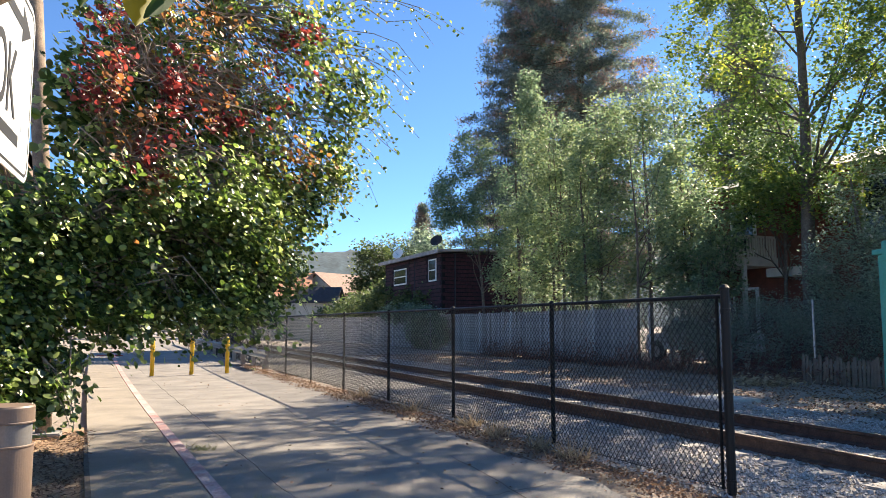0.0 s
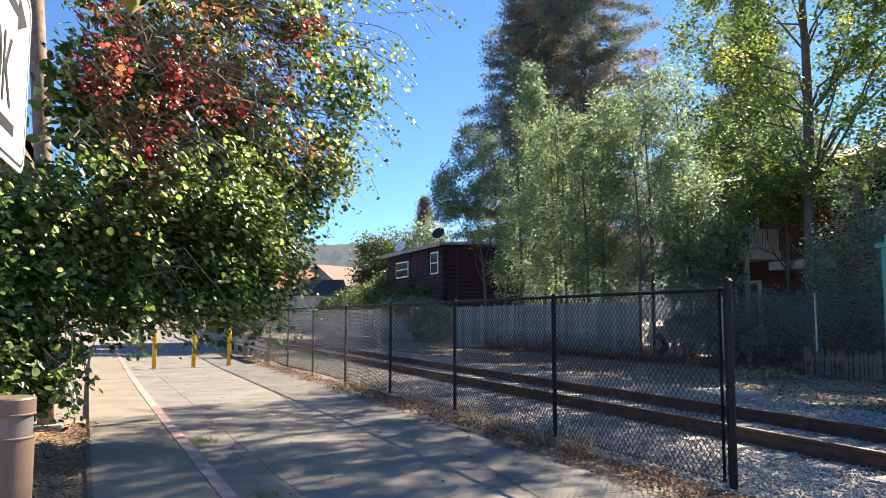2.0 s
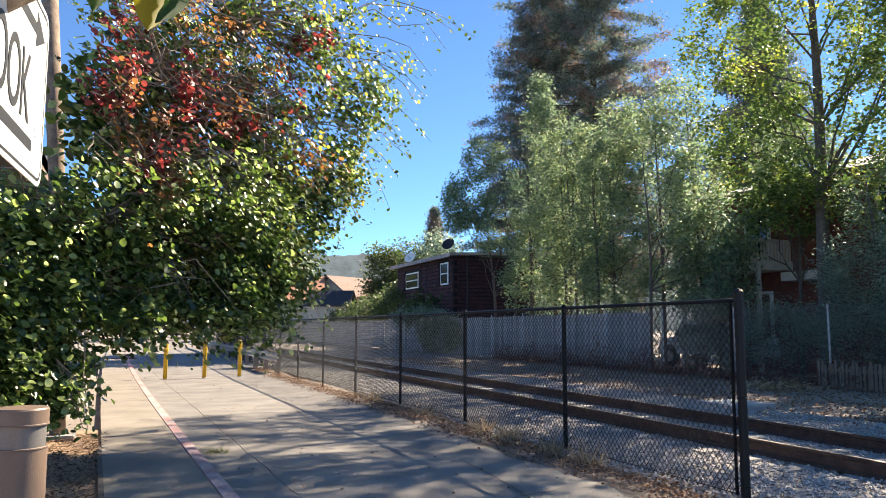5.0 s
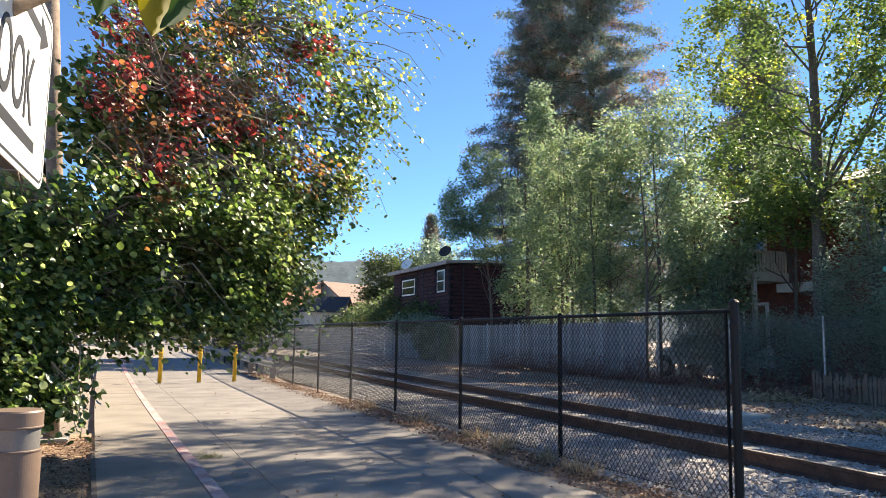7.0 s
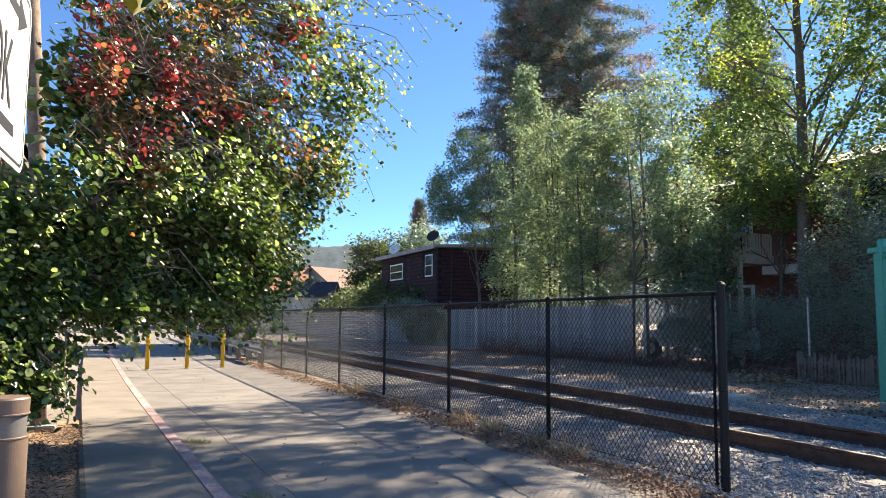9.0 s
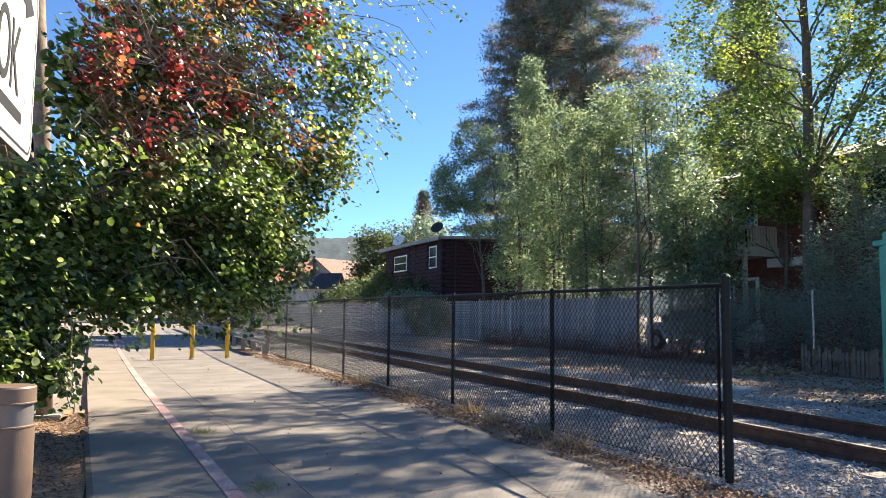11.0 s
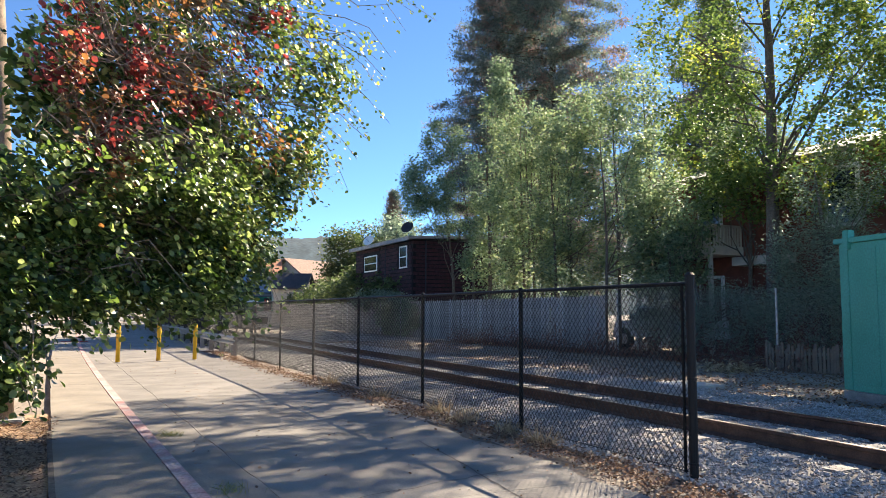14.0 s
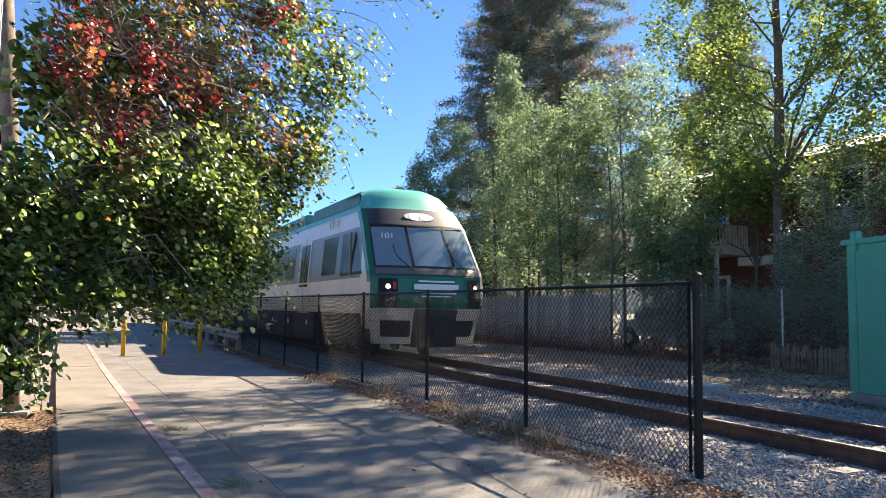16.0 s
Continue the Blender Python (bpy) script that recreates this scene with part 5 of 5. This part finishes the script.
def near_branch():
    t = tagged(empty("overhanging_branch"), "grey branch with large green and yellow leaves hanging close by", "branch")
    bm = bmesh.new()
    tube(bm, [(-1.6, 2.3, 1.2), (-1.3, 2.1, 1.7), (-0.75, 1.75, 2.08), (-0.42, 1.6, 2.2), (-0.22, 1.55, 2.32), (0.05, 1.5, 2.45)], [0.03, 0.028, 0.02, 0.017, 0.014, 0.008], 8)
    tube(bm, [(-1.6, 2.3, -0.1), (-1.62, 2.32, 0.7), (-1.6, 2.3, 1.2)], [0.045, 0.04, 0.03], 8)
    tube(bm, [(-0.22, 1.55, 2.32), (-0.15, 1.5, 2.33), (-0.1, 1.45, 2.28)], [0.006, 0.004, 0.003], 5)
    tube(bm, [(0.05, 1.5, 2.45), (0.1, 1.47, 2.42), (0.14, 1.45, 2.36)], [0.006, 0.004, 0.003], 5)
    part("bough", bm, TWIG, t, smooth=True)
    G, Y = leafmat("large_leaf_green", (0.02, 0.05, 0.014), (0.04, 0.075, 0.02), 0.65, 0.25, 0.2), leafmat("large_leaf_yellow", (0.125, 0.115, 0.012), (0.165, 0.145, 0.02), 0.65, 0.3, 0.2)
    prof = [0.0, 0.55, 0.9, 1.0, 0.85, 0.5, 0.0]
    for m, x, y, z, L, w, a, b, c in ((Y, -0.10, 1.45, 2.30, 0.17, 0.06, -70, 10, 10), (G, -0.045, 1.45, 2.30, 0.17, 0.034, -80, 20, -10), (Y, -0.13, 1.47, 2.31, 0.14, 0.045, -55, -20, 50), (G, -0.2, 1.5, 2.33, 0.14, 0.055, -50, 10, 20), (G, -0.25, 1.5, 2.34, 0.13, 0.05, -40, -30, 70), (Y, 0.03, 1.45, 2.40, 0.15, 0.05, -60, 0, -40), (G, -0.02, 1.46, 2.40, 0.14, 0.045, -65, 20, 30), (G, -0.16, 1.48, 2.32, 0.13, 0.05, -60, 30, 35)):
        bm = bmesh.new()
        rows = []
        for i, p in enumerate(prof):
            f = i / 6
            rows.append([bm.verts.new((0.72 * s * w * p * (1 + 0.12 * math.sin(9 * f + s)), 0.9 * f * L, -0.5 * f * f * L + 0.7 * w * p * abs(s) + 0.006 * math.sin(14 * f + 2 * s))) for s in (-1, -0.5, 0, 0.5, 1)])
        for r0, r1 in zip(rows, rows[1:]):
            for k in range(4):
                bm.faces.new((r0[k], r0[k + 1], r1[k + 1], r1[k]))
        bmesh.ops.remove_doubles(bm, verts=bm.verts, dist=1e-5)
        o = part("leaf", bm, m, t, smooth=True)
        o.matrix_basis = pose(x, y, z, a, b, c)


look_sign()
near_branch()


# ---- train ----
STEEL = mat("brushed_train_steel", (0.66, 0.61, 0.53), 0.32, 0.5, vary=0.08, scale=1.5, bump=0.03, fine=30)
SILVER = mat("pale_grey_train_paint", (0.66, 0.68, 0.68), 0.35, vary=0.05, scale=1.0, bump=0.02)
BAND = mat("taupe_window_band", (0.19, 0.17, 0.145), 0.3, 0.3, vary=0.08, scale=1.0, bump=0.02)
TRAINGREEN = mat("deep_green_train_paint", (0.008, 0.135, 0.075), 0.25, vary=0.06, scale=1.5, bump=0)
ROOFGREEN = mat("pale_sea_green_roof_paint", (0.10, 0.46, 0.36), 0.4, vary=0.06, scale=1.5, bump=0.02)
HOOD = mat("charcoal_train_paint", (0.055, 0.055, 0.06), 0.6, vary=0.08, scale=2, bump=0.02, spec=0.25)
UNDER = mat("dirty_black_underframe", (0.018, 0.017, 0.016), 0.7, vary=0.3, scale=5, bump=0.2)
HEADLAMP = glow("headlamp_glow", (1.0, 0.86, 0.66), 1.6)
REDMARK = mat("red_marker_lens", (0.45, 0.03, 0.03), 0.3, vary=0.05, bump=0)
WHITEMARK = mat("white_train_marking", (0.78, 0.78, 0.78), 0.4, vary=0.03, bump=0)
# Blue-grey base paints in the sky's reflection and the lit cab behind.
TRAINGLASS = mat("reflection_tinted_train_glass", (0.17, 0.235, 0.28), 0.08, 0.0, vary=0.05, bump=0, spec=1.0)
SIDEGLASS = mat("tinted_side_glass", (0.012, 0.015, 0.012), 0.12, 0.0, vary=0.05, bump=0, spec=0.15)

ZS = [0.62, 1.40, 1.75, 2.35, 2.5, 3.75, 4.25, 4.36]
YC = [0.30, 0.12, 0.0, 0.05, 0.14, 0.98, 1.50, 1.62]
WH = [1.46, 1.58, 1.60, 1.60, 1.60, 1.50, 1.42, 1.34]


def yfront(z):
    return float(np.interp(z, ZS, YC))


def half(z):
    return float(np.interp(z, ZS, WH))


def nose(z, s, off=0.0):
    """A point of the rounded front: s runs from -1 to 1 across it."""
    return (half(z) * s * (1 + off * 0.2), yfront(z) + 0.5 * abs(s) ** 2.6 - off, z)


def grid_mesh(rows):
    bm = bmesh.new()
    v = [[bm.verts.new(p) for p in r] for r in rows]
    for a, b in zip(v, v[1:]):
        for i in range(len(a) - 1):
            bm.faces.new((a[i], a[i + 1], b[i + 1], b[i]))
    return bm


def zrange(z0, z1):
    return sorted({z0, z1, *[z for z in ZS if z0 < z < z1]} | {z0 + (z1 - z0) * k / 8 for k in range(9)})


def front_patch(name, z0, z1, s0, s1, off, material, parent, label="", slant=0.0):
    n = 16
    rows = [[nose(z, (s0 + (s1 - s0) * k / n) * (1 + slant * (z - z0)), off) for k in range(n + 1)] for z in zrange(z0, z1)]
    return part(name, grid_mesh(rows), material, parent, label, smooth=True)


def side_patch(name, y0, y1, z0, z1, off, material, parent, side, label=""):
    """A panel of one side; y0 None: it begins at the slanting edge of the front."""
    rows = []
    for z in zrange(z0, z1):
        a = yfront(z) + 0.5 if y0 is None else (y0(z) if callable(y0) else y0)
        rows.append([(side * (half(z) + off), a + (y1 - a) * k / 6, z) for k in range(7)])
    bm = grid_mesh(rows)
    if side > 0:
        bmesh.ops.reverse_faces(bm, faces=bm.faces)
    return part(name, bm, material, parent, label)


def train():
    t = tagged(empty("passenger_train"), "green and silver diesel passenger train with lit headlights on the track", "train")
    L = 25.6
    # front
    front_patch("bumper", 0.62, 1.40, -1, 1, 0.0, STEEL, t, "grey steel front skirt")
    front_patch("nose_panel", 1.40, 1.53, -1, 1, 0.0, STEEL, t)
    front_patch("nose_panel", 1.53, 2.36, -1, 1, 0.0, TRAINGREEN, t, "deep green front panel")
    front_patch("windscreen_surround", 2.36, 3.75, -1, 1, 0.0, HOOD, t)
    front_patch("hood", 3.75, 4.25, -0.97, 0.97, 0.01, HOOD, t, "charcoal hood over the windscreen")
    front_patch("visor", 3.72, 3.78, -0.9, 0.9, 0.05, RUBBER, t)
    for s0, s1 in ((-0.90, -0.36), (-0.32, 0.36), (0.40, 0.90)):
        front_patch("windscreen", 2.62, 3.68, s0, s1, 0.02, TRAINGLASS, t, "windscreen pane with sky reflection painted blue-grey")
    for s in (-0.34, 0.38):
        front_patch("screen_divider", 2.58, 3.72, s - 0.022, s + 0.022, 0.035, RUBBER, t)
    front_patch("apron", 2.40, 2.56, -0.92, 0.92, 0.012, BAND, t)
    for s0, s1 in ((-1.0, -0.93), (0.93, 1.0)):
        front_patch("pillar", 1.62, 4.25, s0, s1, 0.014, TRAINGREEN if s0 < 0 else STEEL, t, "green edge pillar")
    for s in (-1, 1):
        a, b = sorted((s * 0.62, s * 0.9))
        front_patch("lamp_housing", 1.56, 2.28, a, b, 0.016, RUBBER, t)
        for z, r, m in ((2.08, 0.08, HEADLAMP), (1.74, 0.085, GLASS)):
            x, y, zz = nose(z, s * 0.76, 0.03)
            lamp = part("headlight", lathe([(r * 0.4, -0.02), (r, 0.0), (r * 0.92, 0.014), (r * 0.5, 0.024)], 20), m, t, "round headlight", True)
            lamp.matrix_basis = pose(x, y, zz, 90, 0, s * 22)
            ring = part("bezel", lathe([(r + 0.005, -0.015), (r + 0.035, 0.0), (r + 0.035, 0.012), (r + 0.008, 0.018)], 20), UNDER, t)
            ring.matrix_basis = pose(x, y, zz, 90, 0, s * 22)
        a, b = sorted((s * 0.64, s * 0.69))
        front_patch("marker_light", 2.02, 2.2, a, b, 0.022, REDMARK, t, "small red marker light")
        a, b = sorted((s * 0.40, s * 0.86))
        front_patch("skirt_opening", 0.80, 1.22, a, b, 0.006, RUBBER, t)
    part("coupler_pocket", boxed(-0.55, -0.08, 0.55, 0.55, 1.0, 1.46, 0.03), UNDER, t)
    part("coupler_visor", boxed(-0.56, -0.16, 1.36, 0.56, 0.1, 1.52, 0.03), HOOD, t)
    part("coupler", boxed(-0.22, -0.3, 0.78, 0.22, 0.2, 1.12, 0.05), UNDER, t)
    # oval roof lamp
    x, y, z = nose(4.02, 0.0, 0.03)
    ring = [(0.44 * math.cos(k * math.pi / 12), 0.17 * math.sin(k * math.pi / 12)) for k in range(24)]
    o = part("roof_lamp_bezel", prism(ring, "z", -0.06, 0.0), GALV, t)
    o.matrix_basis = pose(x, y, z, 47, 0, 0)
    for dx in (-0.16, 0.16):
        o = part("roof_lamp", lathe([(0.14, -0.02), (0.13, 0.012), (0.06, 0.02)], 20), HEADLAMP, t, "round headlight", True)
        o.matrix_basis = pose(x + dx, y, z, 47, 0, 0)
    # writing and bars
    x, y, z = nose(3.36, -0.80, 0.12)
    lettering("unit_number", "101", 0.26, WHITEMARK, t, pose(x, y, z, 56, 0, -18))
    for z, w, h in ((2.22, 0.5, 0.045), (2.08, 0.62, 0.14), (1.93, 0.56, 0.06), (1.84, 0.4, 0.03)):
        part("marking_bar", boxed(-w, -0.035, z - h / 2, w, 0.02 + yfront(z) * 0 - 0.02, z + h / 2), WHITEMARK, t, "pale marking bar")
    for x in (-0.35, 0.62):
        w = part("wiper", tube(bmesh.new(), [nose(2.5, x, 0.06), nose(2.85, x - 0.22, 0.07), nose(3.2, x - 0.26, 0.06)], [0.016, 0.013, 0.01], 6), RUBBER, t)
    # sides
    for s in (-1, 1):
        side_patch("lower_panel", None, L, 1.38, 2.32, 0.0, STEEL, t, s, "brushed steel lower side")
        side_patch("window_band", None, L, 2.32, 3.72, 0.0, BAND, t, s, "taupe window band")
        side_patch("upper_panel", None, L, 3.72, 4.25, 0.0, SILVER, t, s, "pale grey upper side")
        side_patch("nose_corner", None, 1.35, 1.0, 3.3, 0.004, STEEL, t, s)
        side_patch("cant_rail", lambda z: yfront(z) + 0.5, L, 4.2, 4.36, 0.01, ROOFGREEN, t, s)
        rows = [[(s * (half(z) + 0.008), yfront(z) + 0.5 + d, z) for d in (-0.02, 0.13, 0.26)] for z in zrange(2.2, 4.25)]
        part("pillar", grid_mesh(rows), TRAINGREEN, t, "green edge pillar")
        part("rub_rail", boxed(s * 1.6 - 0.015, 1.4, 2.29, s * 1.6 + 0.015, L, 2.33), STEEL, t)
        side_patch("cab_window", lambda z: yfront(z) + 1.12, 3.25, 2.42, 3.62, 0.006, SIDEGLASS, t, s, "slanted dark cab side window")
        side_patch("side_window", 3.75, 5.25, 2.5, 3.62, 0.006, SIDEGLASS, t, s, "dark side window")
        part("window_bar", boxed(s * 1.6 - 0.03, 2.2, 2.4, s * 1.6 + 0.02, 2.28, 3.6), BAND, t)
        for dy in (6.8, 19.0):
            d = side_patch("door", dy, dy + 1.35, 1.32, 3.85, 0.008, STEEL, t, s, "double-leaf passenger door")
            for a in (0.12, 0.73):
                side_patch("door_window", dy + a, dy + a + 0.5, 2.2, 3.6, 0.014, SIDEGLASS, d, s)
            side_patch("door_gap", dy + 0.65, dy + 0.70, 1.34, 3.83, 0.016, RUBBER, d, s)
            for a in (-0.08, 1.35):
                side_patch("door_jamb", dy + a, dy + a + 0.08, 1.3, 3.9, 0.02, STEEL, d, s)
        for k in range(9):
            y0 = 8.9 + k * 1.75 if k < 6 else 20.7 + (k - 6) * 1.6
            side_patch("side_window", y0, y0 + (1.5 if k < 5 else 1.3), 2.5, 3.6, 0.006, SIDEGLASS, t, s, "dark side window")
        for k in range(4):
            part("vent", boxed(s * 1.47 - 0.02, 3.9 + k * 0.28, 3.9, s * 1.47 + 0.02, 4.0 + k * 0.28, 4.15), STEEL, t)
        for k, (y0, y1, h0) in enumerate(((6.2, 9.0, 0.5), (9.6, 12.4, 0.45), (12.8, 15.8, 0.55), (16.2, 18.4, 0.5))):
            part("equipment_box", boxed(s * 1.45 - 0.1, y0, h0, s * 1.45 + 0.1, y1, 1.3, 0.02), UNDER, t)
        for k in range(5):
            part("side_label", boxed(s * 1.556 - 0.004, 7.0 + k * 2.7, 0.95, s * 1.556 + 0.004, 7.25 + k * 2.7, 1.1), SILVER, t)
        for yb in (2.6, 4.9, 20.6, 22.9):
            w = part("wheel", lathe([(0.36, -0.06), (0.42, -0.05), (0.42, 0.05), (0.36, 0.06)], 24), UNDER, t)
            w.matrix_basis = pose(s * 0.76, yb, 0.62, 0, 90, 0)
        for yb in (3.75, 21.75):
            part("bogie_frame", boxed(s * 1.1 - 0.12, yb - 1.9, 0.45, s * 1.1 + 0.12, yb + 1.9, 0.85, 0.05), UNDER, t)
    part("underframe", boxed(-1.3, 0.9, 0.75, 1.3, L, 1.39), UNDER, t)
    part("floor_skirt", boxed(-1.2, 6, 0.4, 1.2, 18.5, 0.75), UNDER, t)
    # roof
    roof = [(-1.36, 4.34), (-1.2, 4.46), (-0.7, 4.56), (0.7, 4.56), (1.2, 4.46), (1.36, 4.34)]
    part("roof", prism([(x, z) for x, z in roof], "y", 2.0, L), ROOFGREEN, t, "pale sea green roof")
    bm = bmesh.new()
    xs = np.linspace(-1.0, 1.0, 21)
    rows = [[(x * w, y + 0.5 * abs(x) ** 2.6, z - drop * abs(x) ** 5) for x in xs] for w, y, z, drop in ((1.42, 1.5, 4.25, 0.0), (1.42, 1.62, 4.36, 0.02), (1.34, 1.78, 4.56, 0.06), (1.24, 1.98, 4.78, 0.1), (1.15, 2.4, 4.94, 0.12), (1.12, 4.2, 4.98, 0.14))]
    part("roof_cap", grid_mesh(rows), ROOFGREEN, t, "pale sea green roof cap", True)
    for k in range(3):
        part("cap_louvre", boxed(-0.6 + k * 0.02, 2.75 + k * 0.25, 4.915 + k * 0.006, 0.6 - k * 0.02, 2.85 + k * 0.25, 4.935 + k * 0.006), TRAINGREEN, t)
    for y0, y1 in ((3.2, 8.5), (9.5, 14.5), (16, 22)):
        part("roof_unit", boxed(-1.05, y0, 4.5, 1.05, y1, 4.92, 0.04), mat("blue_green_roof_unit", (0.05, 0.20, 0.21), 0.5, bump=0.05), t, "roof equipment shroud")
    part("bulkhead", boxed(-1.3, 1.7, 1.4, 1.3, 1.75, 3.7), UNDER, t)
    part("end_wall", boxed(-1.58, L - 0.05, 1.38, 1.58, L, 4.3), STEEL, t)
    # trailing car
    c = part("trailing_car", prism([(-1.6, 1.38), (1.6, 1.38), (1.6, 3.3), (1.42, 4.25), (0.9, 4.56), (-0.9, 4.56), (-1.42, 4.25), (-1.6, 3.3)], "y", L + 0.6, L * 2 + 0.6), STEEL, t, "second steel passenger car")
    for s in (-1, 1):
        part("car_band", boxed(s * 1.6 - 0.01, L + 0.6, 2.32, s * 1.6 + 0.006, 2 * L + 0.6, 3.28), BAND, c)
        for k in range(11):
            part("car_window", boxed(s * 1.606 - 0.004, L + 2 + k * 2.1, 2.45, s * 1.606 + 0.004, L + 3.6 + k * 2.1, 3.24), SIDEGLASS, c)
    part("car_underframe", boxed(-1.3, L + 0.7, 0.4, 1.3, 2 * L + 0.5, 1.38), UNDER, c)
    part("gangway", boxed(-0.7, L - 0.02, 1.4, 0.7, L + 0.62, 3.7), RUBBER, t)
    return t


TRAIN = train()


def nose_y(t):
    """Where the nose stands along the track: steady at first, then slowing a little."""
    back = 16.0 - t
    if back <= 2.5:
        return 17.3 + 12.1 * back + 0.42 * back * back
    return 17.3 + 30.25 + 2.625 + 14.1 * (back - 2.5)


def motions():
    rows = []
    for t in [float(k) for k in range(0, 13)] + [13.0, 13.5, 14.0, 14.5, 15.0, 15.5, 16.0]:
        y = nose_y(t)
        rows.append((t, pose(slope_x(y), y, 0, 0, 0, -0.57)))
    walk(TRAIN, rows)


motions()
